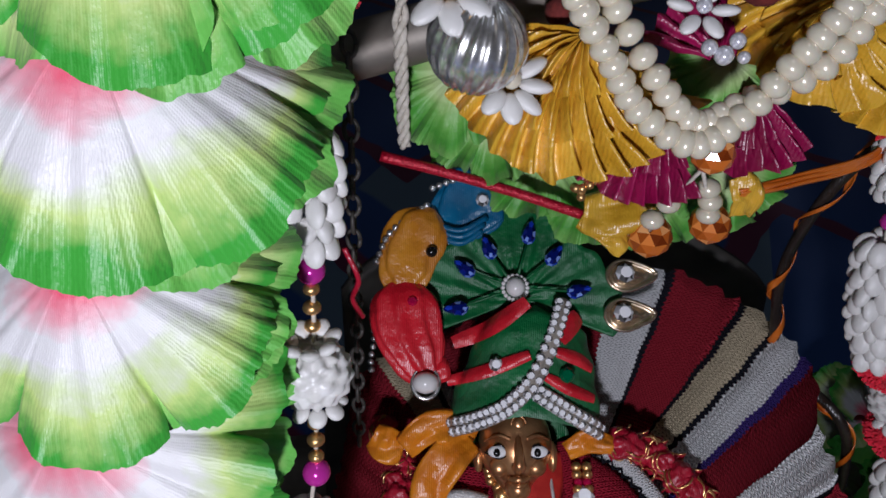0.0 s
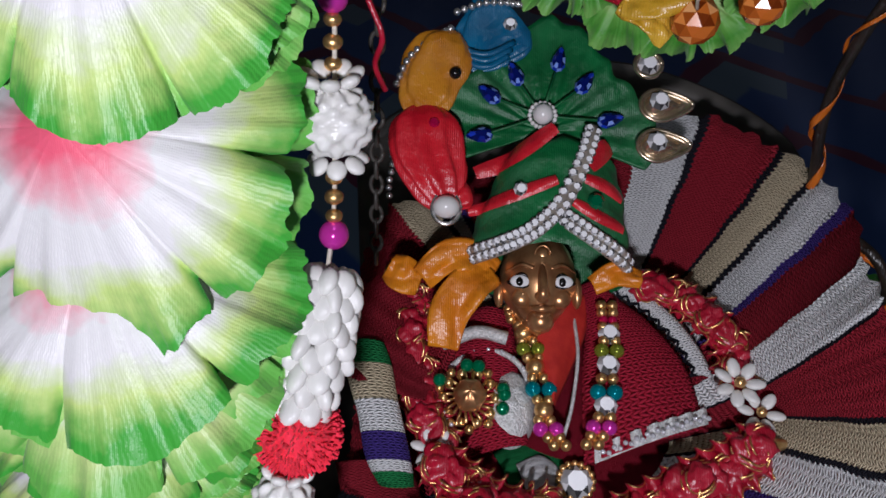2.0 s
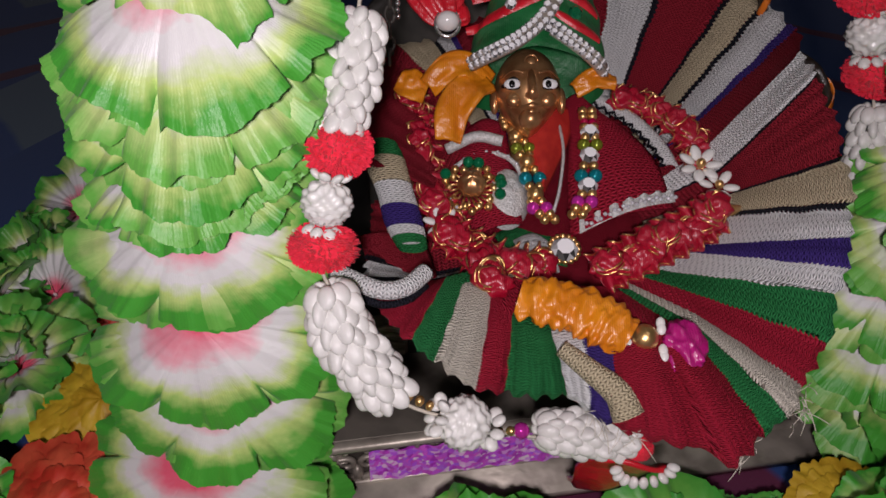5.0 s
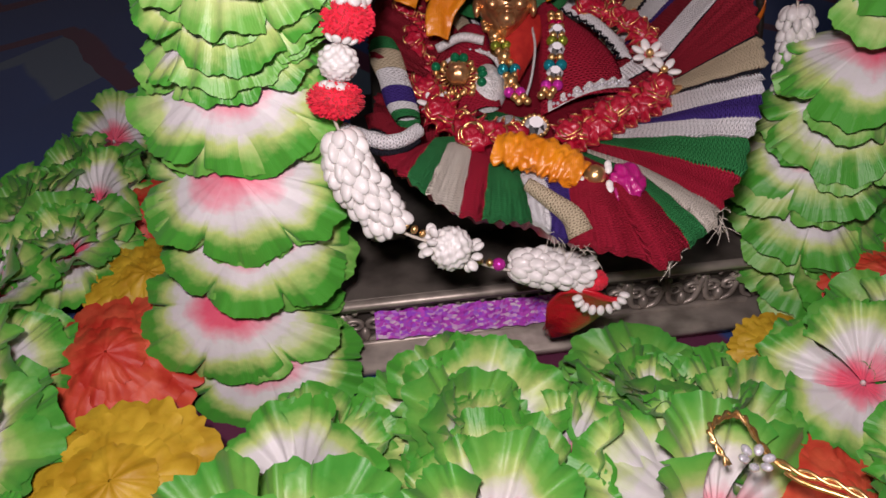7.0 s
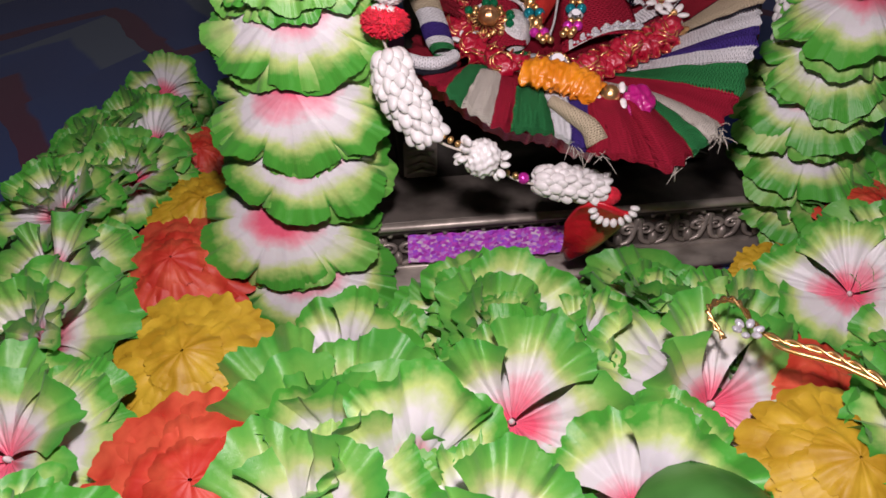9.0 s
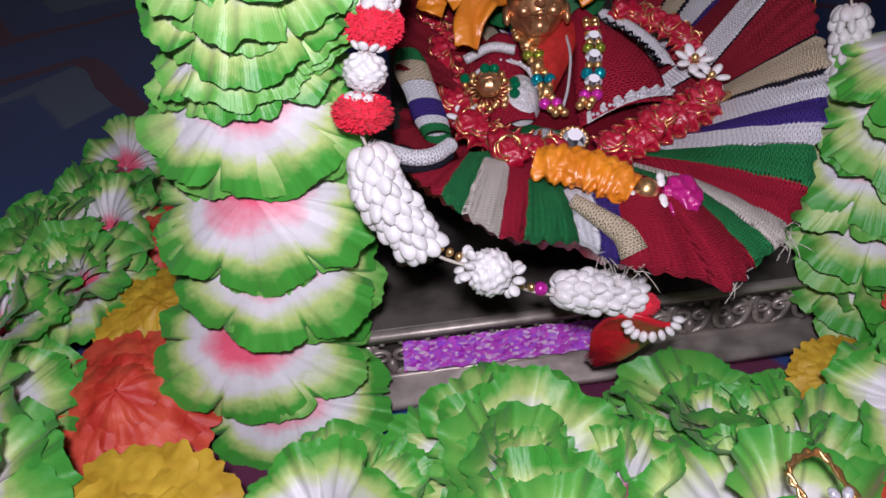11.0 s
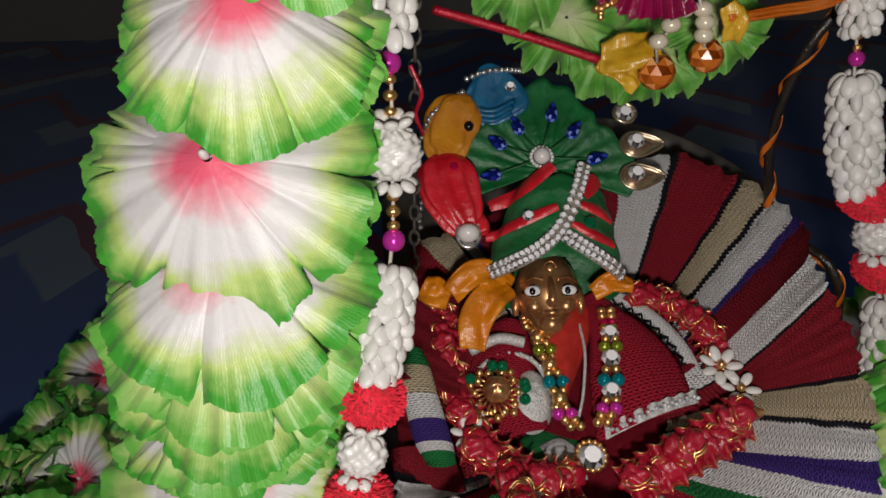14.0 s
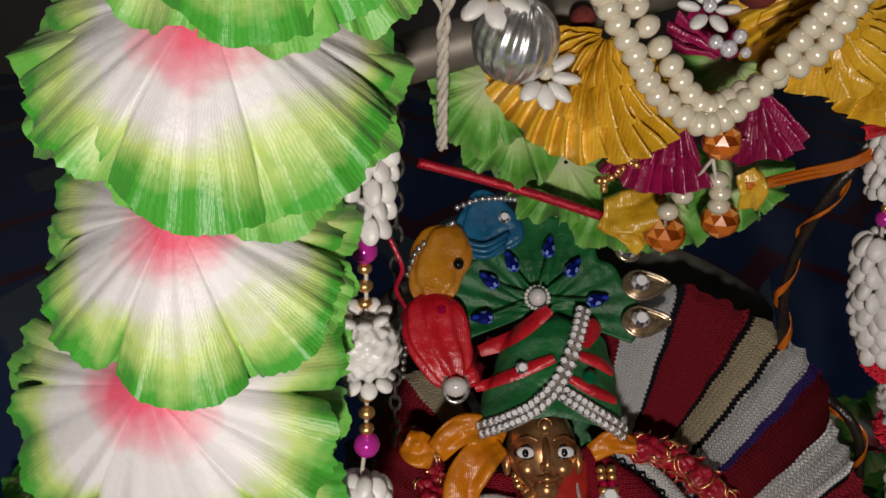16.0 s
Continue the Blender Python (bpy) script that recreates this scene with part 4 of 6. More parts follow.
ellipsoid(idol, hp(0.3, 1.0, -11), (0.0126, 0.0140, 0.0172), HM, 40, 28, 0, face_warp)
ellipsoid(idol, hp(0.3, -11.6, -3.0), (0.0044, 0.0046, 0.0042), HM, 16, 10)
tube(idol, smooth_path([hp(0.2, 6, 1.0), hp(0.2, 1, 3.4), hp(0.2, -3.6, 5.0), hp(0.2, -5.0, 3.0)], 12), lambda s: 0.0011 + 0.0011 * s, 8)
for s in (-1, 1):
    tube(idol, smooth_path([hp(0.3 + s * 2.6, 4.2, 1.8), hp(0.3 + s * 6.5, 5.4, 1.0), hp(0.3 + s * 11.0, 3.6, -2.6)], 14), lambda t: 0.0007 * (1.3 - t), 8)
    ellipsoid(idol, hp(0.3 + s * 6.0, -4.8, -1.3), (0.0034, 0.0024, 0.0032), HM, 14, 8)
    ellipsoid(idol, hp(0.3 + s * 12.6, -2.0, -10.0), (0.0018, 0.0030, 0.0052), HM, 12, 8)
    ellipsoid(idol, hp(0.2 + s * 1.3, -4.7, 3.2), 0.0012, None, 8, 6)
    ellipsoid(idol, hp(0.2 + s * 6.5, 0.2, 1.1), (0.0034, 0.0014, 0.0021), HM, 16, 8, 1)
    ellipsoid(idol, hp(-0.1 + s * 6.6, 0.0, 1.8), (0.0014, 0.0010, 0.0015), HM, 12, 8, 2)
    tube(idol, smooth_path([hp(0.2 + s * 2.6, -0.4, 1.2), hp(0.2 + s * 6.3, 2.4, 1.8), hp(0.2 + s * 10.6, -0.2, -0.6)], 12), 0.00045, 6, 2)
    tube(idol, smooth_path([hp(0.2 + s * 2.6, -0.4, 1.2), hp(0.2 + s * 6.3, -2.0, 1.8), hp(0.2 + s * 10.6, -0.2, -0.6)], 12), 0.0003, 6, 2)
tube(idol, smooth_path([hp(-3.6, -8.2, 1.4), hp(-1.0, -8.6, 2.6), hp(0.2, -8.4, 2.7), hp(1.6, -8.6, 2.6), hp(4.0, -7.8, 1.4)], 14), lambda t: 0.0004 + 0.0008 * math.sin(math.pi * t), 8)
tube(idol, smooth_path([hp(-2.4, -9.9, 1.4), hp(0.2, -10.6, 2.2), hp(2.8, -9.7, 1.4)], 10), lambda t: 0.0003 + 0.0007 * math.sin(math.pi * t), 8)
ellipsoid(idol, hp(0.6, 9.0, 1.2), (0.0017, 0.0008, 0.0019), HM, 12, 8)
tube(idol, [hp(0.6 + 2.4 * math.cos(t), 9 + 2.6 * math.sin(t), 1.0) for t in np.linspace(0, 6.28, 18)], 0.0004, 6)
ellipsoid(idol, hp(0.3, -16, -22), (0.0065, 0.0050, 0.010), HM, 20, 12)
ellipsoid(idol, bp(-4, 18, -10), (0.016, 0.026, 0.010), BODY.to_3x3(), 24, 16)
tagged(part("idol", idol, None, mats=[brass, eye_white, eye_black]), "small brass idol with painted enamel eyes, dressed in knitwear", "idol")

# knitted fan dress: rim by angle: degrees, radius, lift (mm)
RIM = [(-190, 70, 2), (-176, 69, 8), (-160, 73, 24), (-147, 79, 40), (-130.6, 81, 47), (-124, 81, 45), (-114.6, 81.5, 41), (-109, 79, 39), (-95.5, 75, 36), (-87, 83, 35), (-72.8, 94, 38), (-69.8, 101, 38), (-63.5, 99, 39), (-57.4, 98, 41), (-51.6, 94.5, 42), (-42.2, 91.5, 43),
       (-34.4, 87, 50), (-23, 84, 54), (-4, 81.5, 56), (7, 82.5, 56), (18.4, 84.5, 55), (28.6, 95, 46), (37.4, 120, 30), (46, 126, 27), (64.4, 123, 30), (80, 118, 14), (100, 104, 8), (118, 99, 8), (126, 104, 8), (150, 82, 14), (170, 70, 26)]
# where each pleat leaves the body: rim angle, own angle, radius, lift
ROOT = [(-190, -190, 45, -8), (-160, -156, 50, 2), (-147, -145, 55, 22), (-130.6, -139.7, 55, 34), (-114.6, -124.6, 49, 34), (-109, -114, 54, 36), (-95.5, -101, 57, 38), (-87, -84, 57, 40), (-69.8, -70.4, 60, 39), (-62, -60, 64, 34), (-57.4, -55.3, 62, 31), (-51.6, -51.8, 59, 29),
        (-42.2, -46.2, 51, 26), (-34.4, -38.5, 43, 19), (-29, -23.6, 48, 18), (-22.8, -18.2, 51.6, 18), (-15.5, -3.2, 58.4, 18), (-4.2, 5, 63, 17.6), (18.4, 13.7, 60, 17), (28.6, 24, 58.6, 15), (37.4, 35.9, 70, 12), (51.2, 53, 78, -3), (64.4, 63.4, 76, -5), (100, 100, 60, 0), (170, 170, 45, 15)]
PLEAT_OUT = (OUT + Vector((0, -0.9, 0.1))).normalized()


def along(table, a):
    """The values of a table at an angle, eased from row to row."""
    for p, q in zip(table, table[1:]):
        if p[0] <= a <= q[0]:
            t = (a - p[0]) / (q[0] - p[0])
            t = t * t * (3 - 2 * t) * 0.35 + t * 0.65
            return [x + (y - x) * t for x, y in zip(p[1:], q[1:])]
    return table[-1][1:] if a > table[-1][0] else table[0][1:]


def fan(a, s, puff=0.0):
    """A place on the fan at the rim angle a and the share s of the way out."""
    r, w = along(RIM, a)
    a1, r1, w1 = along(ROOT, a)
    edge = 1 + 0.010 * math.sin(a * 1.7) + 0.006 * math.sin(a * 4.1)
    rim = Vector((r * edge * math.cos(radians(a)), r * edge * math.sin(radians(a)), w))
    root = Vector((r1 * math.cos(radians(a1)), r1 * math.sin(radians(a1)), w1))
    if s < 0.4:
        p = Vector((0, -6, -4)).lerp(root, s / 0.4)
    else:
        t = (s - 0.4) / 0.6
        p = root.lerp(rim, t)
        puff += 3.0 * math.sin(math.pi * t) ** 0.8
    pleat = 1.1 * s * math.sin(a * 0.42) + 0.9 * s * s * math.sin(a * 0.9 + 1) + 1.8 * s * noise.noise((a * 0.06, s * 2.5, 7)) + 0.6 * noise.noise((a * 0.25, s * 9, 3))
    return bp(p.x, p.y, p.z) + PLEAT_OUT * (puff + pleat) * MM


dress = thing("knitted_dress", "striped knitted fan dress in maroon, white, green and beige", "dress", bp(0, 0, 0))
STRIPES = [(126, 118.5, "beige", 0.8), (118.5, 117, "black", 0), (117, 114, "white", 0.5), (114, 112.5, "navy", 0), (112.5, 75, "maroon", 1.0), (75, 65.8, "white", 0.8), (65.8, 64.4, "black", 0), (64.4, 52.2, "maroon", 1.6), (52.2, 51.1, "black", 0), (51.1, 46.0, "beige", 0.8), (46.0, 44.9, "black", 0),
           (44.9, 39.2, "white", 0.8), (39.2, 37.3, "navy", 0.2), (37.3, 29.0, "maroon", 0.8), (29.0, 19.7, "white", 1.2), (19.7, 18.2, "black", -0.3), (18.2, -3.2, "maroon", 1.8), (-3.2, -4.8, "black", -0.3), (-4.8, -14.6, "beige", 1.2), (-14.6, -16.4, "black", -0.3),
           (-16.4, -22.8, "white", 1.0), (-22.8, -28.9, "navy", 0.4), (-28.9, -34.4, "white", 1.0), (-34.4, -42.2, "green", 1.6), (-42.2, -51.6, "crimson", 1.0), (-51.6, -57.4, "cream", 1.2), (-57.4, -62.0, "green", 1.0), (-62.0, -71.3, "crimson", 5.0), (-71.3, -86.5, "crimson", 4.5),
           (-86.5, -91, "navy", 0.6), (-91, -95.5, "white", 1.0), (-95.5, -109, "green", 2.0), (-109, -114.6, "crimson", 1.2), (-114.6, -124.2, "cream", 1.6), (-124.2, -130.6, "green", 1.4), (-130.6, -150, "crimson", 2.5), (-150, -153, "black", 0), (-153, -160, "white", 2.0), (-160, -163, "black", 0), (-163, -190, "maroon", 2.0), (170, 126, "maroon", 2.0)]
for a0, a1, col, puff in STRIPES:
    b = Build()
    n = max(3, int(abs(a0 - a1) * 0.9))

    def fn(u, v, a0=a0, a1=a1, puff=puff, col=col):
        s = 0.2 + 0.8 * v
        zz = (0.32 * (abs((v * 40) % 1.0 - 0.5) * 4 - 1) + 0.3 * noise.noise((v * 8, 5, 1))) * (1 if u in (0, 1) else 0)
        droop = -2.5 * max(0, v - 0.94) / 0.06
        return fan(a0 + (a1 - a0) * u + zz, s, puff * math.sin(math.pi * u) * min(1, s * 1.6) + droop + (0.4 if col in ("white", "beige", "cream") else 0))

    r_mid = along(RIM, (a0 + a1) / 2)[0] * MM
    grid(b, fn, n, 120, uvfn=lambda u, v, r=r_mid, a0=a0, a1=a1: (v * r * 0.85, u * abs(radians(a0 - a1)) * r * 0.8))
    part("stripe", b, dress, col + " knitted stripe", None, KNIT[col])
# thickness behind the fan: a lining sheet
b = Build()
grid(b, lambda u, v: fan(-189 + 357 * u, 0.2 + 0.77 * v, -4.0), 120, 14, uvfn=lambda u, v: (u * 0.5, v * 0.09))
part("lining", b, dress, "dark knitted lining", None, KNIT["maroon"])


b = Build()
grid(b, lambda u, v: fan(-150 + 66 * u, 0.94 - 0.05 * v, -3) + Vector((0, 0.012 * v, -0.013 * v)) + Vector((0, 0.0015 * math.sin(u * 60), 0)), 60, 8, uvfn=lambda u, v: (u * 0.1, v * 0.015))
part("petticoat", b, dress, "dark crimson underskirt hem", None, red_dark)
b = Build()
ellipsoid(b, bp(2, -2, -8), (0.046, 0.044, 0.015), BODY.to_3x3(), 40, 20)
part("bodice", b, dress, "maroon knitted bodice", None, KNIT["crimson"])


def chest(u, v, w):
    """A place on the dressed chest, in mm: right, up, out."""
    return bp(u, v + 6.5, w - 12.5)


def patch(name, inner, outer, wi, wo, bulge, mat, parent, label, n=24, nv=14, thick=1.2):
    """A puffed piece of cloth between two edges on the body."""
    pi, po = smooth_path([chest(u, v, wi) for u, v in inner], n), smooth_path([chest(u, v, wo) for u, v in outer], n)
    b = Build()

    def fn(u, v):
        i = min(n, int(round(u * n)))
        p = pi[i].lerp(po[i], v)
        return p + OUT * (bulge * MM * math.sin(math.pi * min(1, v * 0.9 + 0.1)) + 0.0006 * noise.noise(p * 120))

    L = (pi[0] - po[0]).length + (pi[n] - po[n]).length
    grid(b, fn, n, nv, uvfn=lambda u, v: (u * 0.05, v * L / 2))
    ob = part(name, b, parent, label, None, mat)
    if thick:
        m = ob.modifiers.new("solid", "SOLIDIFY")
        m.thickness = thick * MM
    return ob, po


shawl = thing("knitted_shawl", "maroon knitted shawl with black and white edging over the shoulders", "shawl", chest(10, 10, 25))
o, pr = patch("front_flap", [(5, 44), (6, 28), (4, 10), (3, -16)], [(15, 42), (28, 32), (38, 17), (42, -4)], 22, 24, 8, KNIT["crimson"], shawl, "crimson knitted flap")
o, pl = patch("front_flap", [(-19, 34), (-17, 20), (-16, 6), (-14, -10)], [(-33, 37), (-42, 20), (-44, 2), (-34, -14)], 20, 14, 7, KNIT["crimson"], shawl, "crimson knitted flap")
ctr = chest(5, 15, 20)
b = Build()
tube(b, [pr[k // 3] + (pr[k // 3] - ctr).normalized() * (0.0009 if k % 2 else -0.0012) + OUT * 0.0036 for k in range(57)], 0.0007, 6)
part("edging", b, shawl, "black zigzag edging", None, KNIT["black"])
b = Build()
grid(b, lambda u, v: pr[min(18, int(round(u * 18)))] + (pr[min(18, int(round(u * 18)))] - ctr).normalized() * (0.0062 * v - 0.0004) + OUT * (0.0030 + 0.0020 * math.sin(math.pi * v)), 18, 8, uvfn=lambda u, v: (u * 0.05, v * 0.007))
o = part("edging", b, shawl, "broad white knitted edging", None, KNIT["white"])
sol = o.modifiers.new("solid", "SOLIDIFY")
sol.thickness = 0.001
b = Build()
grid(b, lambda u, v: chest(42 - 36 * u, -3 - 13 * u + 5 * v, 26.5 + 1.2 * math.sin(u * 40) * v + 5 * math.sin(math.pi * u)), 60, 5)
part("lace_border", b, shawl, "glittering silver lace border", None, lace_mat)
for i in range(22):
    bead("sequin", "round", stone_mat, shawl, chest(42 - 1.6 * i, -1.5 - 0.58 * i + (i % 2), 27.5 + 5 * math.sin(math.pi * i / 22)), 0.0008)
b = Build()
tube(b, smooth_path([chest(-41, 22, 24), chest(-30, 25, 28), chest(-20, 23, 28)], 14), 0.0022, 8)
part("lace_border", b, shawl, "glittering silver lace border", None, lace_mat)
patch("lower_fold", [(-24, -12), (-16, -9), (-4, -11)], [(-18, -24), (-8, -24), (3, -26)], 16, 16, 3, KNIT["green"], dress, "green knitted fold")
patch("lower_fold", [(-17, -16), (-10, -13), (-5, -16)], [(-13, -27), (-7, -28), (-1, -27)], 19, 18, 2.5, KNIT["white"], dress, "white knitted fold")
# collar cloth at the throat
bib = thing("red_bib", "plain vermilion cloth bib at the throat", "cloth", chest(-4, 15, 22))
patch("cloth", [(-18, 40), (-14, 26), (-10, 14), (-7, 2)], [(9, 40), (6, 26), (0, 12), (-5, 2)], 25, 25, 5, vermilion, bib, "")
# silvery net scarf
net = thing("net_scarf", "white net scarf edged with silver sequins", "scarf", chest(-18, 4, 24))
b = Build()


def puff_fn(cu, cv, ru, rv, w0, h):
    def fn(u, v):
        a = 2 * math.pi * u
        rr = v
        x, y = cu + ru * rr * math.cos(a), cv + rv * rr * math.sin(a)
        return chest(x, y, w0 + h * math.sqrt(max(0, 1 - rr * rr)) + 0.8 * noise.noise((x * 0.4, y * 0.4, 3)))

    return fn


grid(b, puff_fn(-19, 2, 8.5, 13, 20, 8), 28, 10, close_u=True)
part("net_fold", b, net, "", None, lace_mat)
b = Build()
tube(b, smooth_path([chest(2, 34, 27), chest(2.5, 18, 29), chest(0, 2, 28), chest(-3, -8, 27)], 18), 0.0006, 8)
part("net_fold", b, net, "", None, lace_mat)
b = Build()
tube(b, [chest(-27 + 14.5 * math.cos(t), 5 + 15 * math.sin(t), 24 + 2 * math.sin(t * 2)) for t in np.linspace(-0.6, 3.9, 40)], 0.0010, 6)
part("net_edge", b, net, "sequin edge of the net", None, lace_mat)
for k in range(16):
    t = -0.6 + 4.5 * k / 15
    bead("sequin", "round", stone_mat, net, chest(-27 + 14.5 * math.cos(t), 5 + 15 * math.sin(t), 25.2 + 2 * math.sin(t * 2)), 0.0007)
patch("lower_fold", [(-72, -18), (-68, -30), (-62, -42)], [(-50, -16), (-46, -26), (-44, -36)], 28, 24, 4, KNIT["maroon"], dress, "maroon knitted fold")
# rolled knitted cuff with stripes and pale knitted curl beside the dress
cuff = thing("knitted_sleeve", "rolled knitted sleeve in white, navy and green stripes", "sleeve", chest(-60, 5, 30))
cp = smooth_path([bp(-64.7, 25, 20), bp(-62.5, 13, 22), bp(-58.8, 0.5, 23), bp(-56, -10.5, 23), bp(-53, -18.5, 21)], 30)


def wide(p):
    """Half the width of the sleeve at one of its places."""
    t = (p - cp[0]).length / (cp[-1] - cp[0]).length
    return 0.0038 + 0.0034 * math.sin(math.pi * min(1, 0.15 + 0.75 * t)) + 0.0006 * math.sin(9 * t)


for i0, i1, col in ((0, 5, "green"), (5, 12, "beige"), (12, 18, "white"), (18, 24, "navy"), (24, 27, "white"), (27, 30, "green")):
    b = Build()
    seg = cp[i0:i1 + 1]
    n = len(seg) - 1
    xs = BODY.to_3x3() @ Vector((1, 0, 0))
    grid(b, lambda u, v, seg=seg, n=n: seg[int(round(v * n))] + xs * wide(seg[int(round(v * n))]) * math.cos(2 * math.pi * u) + OUT * 0.0042 * math.sin(2 * math.pi * u), 24, n, close_u=True, uvfn=lambda u, v, n=n: (v * n * 0.0017, u * 0.03))
    part("stripe", b, cuff, col + " knitted stripe", None, KNIT[col])
curl = thing("knitted_tie", "rolled white knitted edge curling over the dress", "knitted edge", chest(-58, -32, 40))
b = Build()
cc = smooth_path([bp(-76, -37, 42), bp(-69, -41.5, 44), bp(-61, -45, 45), bp(-54, -43.5, 44), bp(-48, -37, 41)], 30)
tube(b, cc, 0.0028, 12)
part("edge", b, curl, "", None, KNIT["white"])
b = Build()
tube(b, [p - (BODY.to_3x3() @ Vector((0, 1, 0))) * 0.0042 - OUT * 0.001 for p in cc], 0.0012, 8)
part("edge", b, curl, "black edge", None, KNIT["black"])
# small white knitted fold with torn threads at the hem
b = Build()
tube(b, smooth_path([bp(-9, -62, 42), bp(-1, -69, 42), bp(6, -75, 41), bp(9, -81, 39)], 20), lambda s: 0.0025 + 0.0025 * s, 10)
tagged(part("knitted_fold", b, None, mats=KNIT["beige"]), "pale knitted fold with loose threads at the hem", "knitted fold")
b = Build()
rng = random.Random(8)
for i in range(46):
    base = fan(rng.choice((-52, -54, -66, -84, -90, -56)) + rng.uniform(-2, 2), 1.0)
    d = Vector((rng.uniform(-1, 1), rng.uniform(-1, 0.2), rng.uniform(-1, 0.3))) * 0.006
    tube(b, smooth_path([base, base + d * 0.5 + Vector((0, -0.001, 0.001)), base + d], 5), 0.00012, 4)
part("loose_thread", b, dress, "loose pale threads", None, cord_mat)


def ruffle(name, pts, width, waves, amp, label):
    """Gathered satin ribbon with wiry gold edges, wavering along a path on the body."""
    ob = thing(name, label, "ribbon trim", pts[len(pts) // 2], "ruffled ribbons")
    n = waves * 10
    path = smooth_path(pts, n)
    sat, edge = Build(), Build()

    def at(i, v):
        d = (path[min(i + 1, n)] - path[max(i - 1, 0)]).normalized()
        side = d.cross(OUT).normalized()
        ph = i / n * waves * 2 * math.pi
        o = (v - 0.5) * width
        return path[i] + side * (o + amp * 0.35 * math.sin(ph)) + OUT * (amp * (0.7 + math.sin(ph + 2.2 * (v - 0.5) * 2) * 0.6) + 0.0012) + d * amp * 0.4 * math.cos(ph) * (v - 0.5) * 2

    grid(sat, lambda u, v: at(min(n, int(round(u * n))), v), n, 10)
    s = part("ribbon", sat, ob, "gathered red satin", None, red_dark)
    m = s.modifiers.new("solid", "SOLIDIFY")
    m.thickness = 0.0004
    for v in (0.04, 0.5, 0.96):
        for o in (0, 1):
            tube(edge, [at(i, v) + OUT * (0.0005 + 0.0005 * math.sin(i * 2.4 + o * 3)) for i in range(n + 1)], 0.00026, 5)
    part("gold_edge", edge, s, "wiry gold edging", None, gold)
    k = 0
    for i in range(3, n, 8):
        k += 1
        b = Build()
        c = at(i, 0.5) + OUT * 0.0012
        m3 = facing((0, 0, 0), OUT, k * 67).to_3x3()
        ellipsoid(b, c, (0.0060, 0.0046, 0.0034), m3, 24, 16, warp=lambda p, k=k: 1 + 0.10 * math.sin(7 * p.x + 5 * p.y + k) + 0.4 * noise.noise(p * 1.8 + Vector((k, 0, 0))) + 0.2 * noise.noise(p * 4 + Vector((0, k, 0))))
        ros = part("rosette", b, ob, "puffed red satin loop", None, red_dark)
        g = Build()
        for q in (0.8, 1.0):
            tube(g, [c + m3 @ Vector((0.0058 * q * math.cos(t), 0.0045 * q * math.sin(t), 0.0014 + 0.0009 * math.sin(3 * t + k) + (1 - q) * 0.007)) for t in np.linspace(0.3 * k, 0.3 * k + 3.4, 16)], 0.00034, 5)
        part("gold_loop", g, ros, "gold wire loop", None, gold)
    return ob


ruffle("ruffled_ribbon", [bp(26, 50, 10), bp(36, 46.5, 11), bp(45, 39, 12), bp(51.5, 28, 13), bp(51, 15, 15)], 0.0135, 8, 0.0032, "ruffled dark red ribbon with gold wire edges on the shoulder")
ruffle("ruffled_ribbon", [bp(54, -5, 18), bp(44, -11, 18), bp(32, -17, 18), bp(20, -23, 17), bp(9, -28, 16)], 0.0165, 9, 0.0034, "ruffled dark red ribbon with gold wire edges along the arm")
ruffle("ruffled_ribbon", [bp(-56, 56, 6), bp(-52, 42, 7), bp(-50, 26, 8), bp(-47, 8, 9), bp(-40, -6, 11)], 0.014, 10, 0.0032, "ruffled dark red ribbon with gold wire edges beside the shawl")
ruffle("ruffled_ribbon", [bp(-42, -10, 14), bp(-34, -17, 15), bp(-26, -22, 15), bp(-16, -25, 15), bp(-7, -24, 14)], 0.016, 7, 0.0034, "ruffled dark red ribbon with gold wire edges under the arm")
ruffle("ruffled_ribbon", [bp(-30, -24, 20), bp(-29, -32, 27), bp(-27, -40, 34)], 0.008, 4, 0.0018, "short hanging dark red ribbon end with gold edges")

# bead necklace
neck = thing("necklace", "bead necklace of gold, crystal, teal and magenta beads", "necklace", chest(0, 0, 27))


def strand(pts, seq, w):
    path = smooth_path([bp(u, v, w) for u, v in pts], len(seq) - 1)
    sx = BODY.to_3x3() @ Vector((1, 0, 0))
    for p, (kind, mat, r, nm) in zip(path, seq):
        if nm == "pair":
            for s in (-1, 1):
                bead("bead", kind, mat, neck, p + sx * s * r * 1.0, r)
        elif kind == "stone":
            bead("crystal_bead", "stone", mat, neck, p, r, OUT, label="clear cut crystal")
        else:
            bead(nm, kind, mat, neck, p, r)


gb, go = ("round", gold, 0.0018, "pair"), ("round", gold, 0.0031, "gold_bead")
strand([(-17.6, 40), (-16.4, 35), (-13, 28), (-11.2, 20), (-9.2, 10.5), (-8.6, 2), (-4.5, -4.5)],
       [gb, gb, gb, ("round", gold, 0.0022, "gold_bead"), go, gb, ("round", olive_bead, 0.0024, "pair"), gb, go, gb, ("round", cyan_bead, 0.0026, "pair"), gb, go, gb, ("round", magenta_bead, 0.0024, "pair"), gb, gb], 15.5)
cr = ("stone", brilliant, 0.0037, "crystal")
strand([(12.2, 40), (12.2, 33), (12, 26), (10.2, 13.5), (8.5, 2.5), (4.5, -5)],
       [gb, gb, ("round", red_gem, 0.0015, "pair"), gb, cr, gb, ("round", olive_bead, 0.0024, "pair"), cr, gb, ("round", cyan_bead, 0.0026, "pair"), cr, gb, ("round", magenta_bead, 0.0024, "pair"), gb, gb], 20)
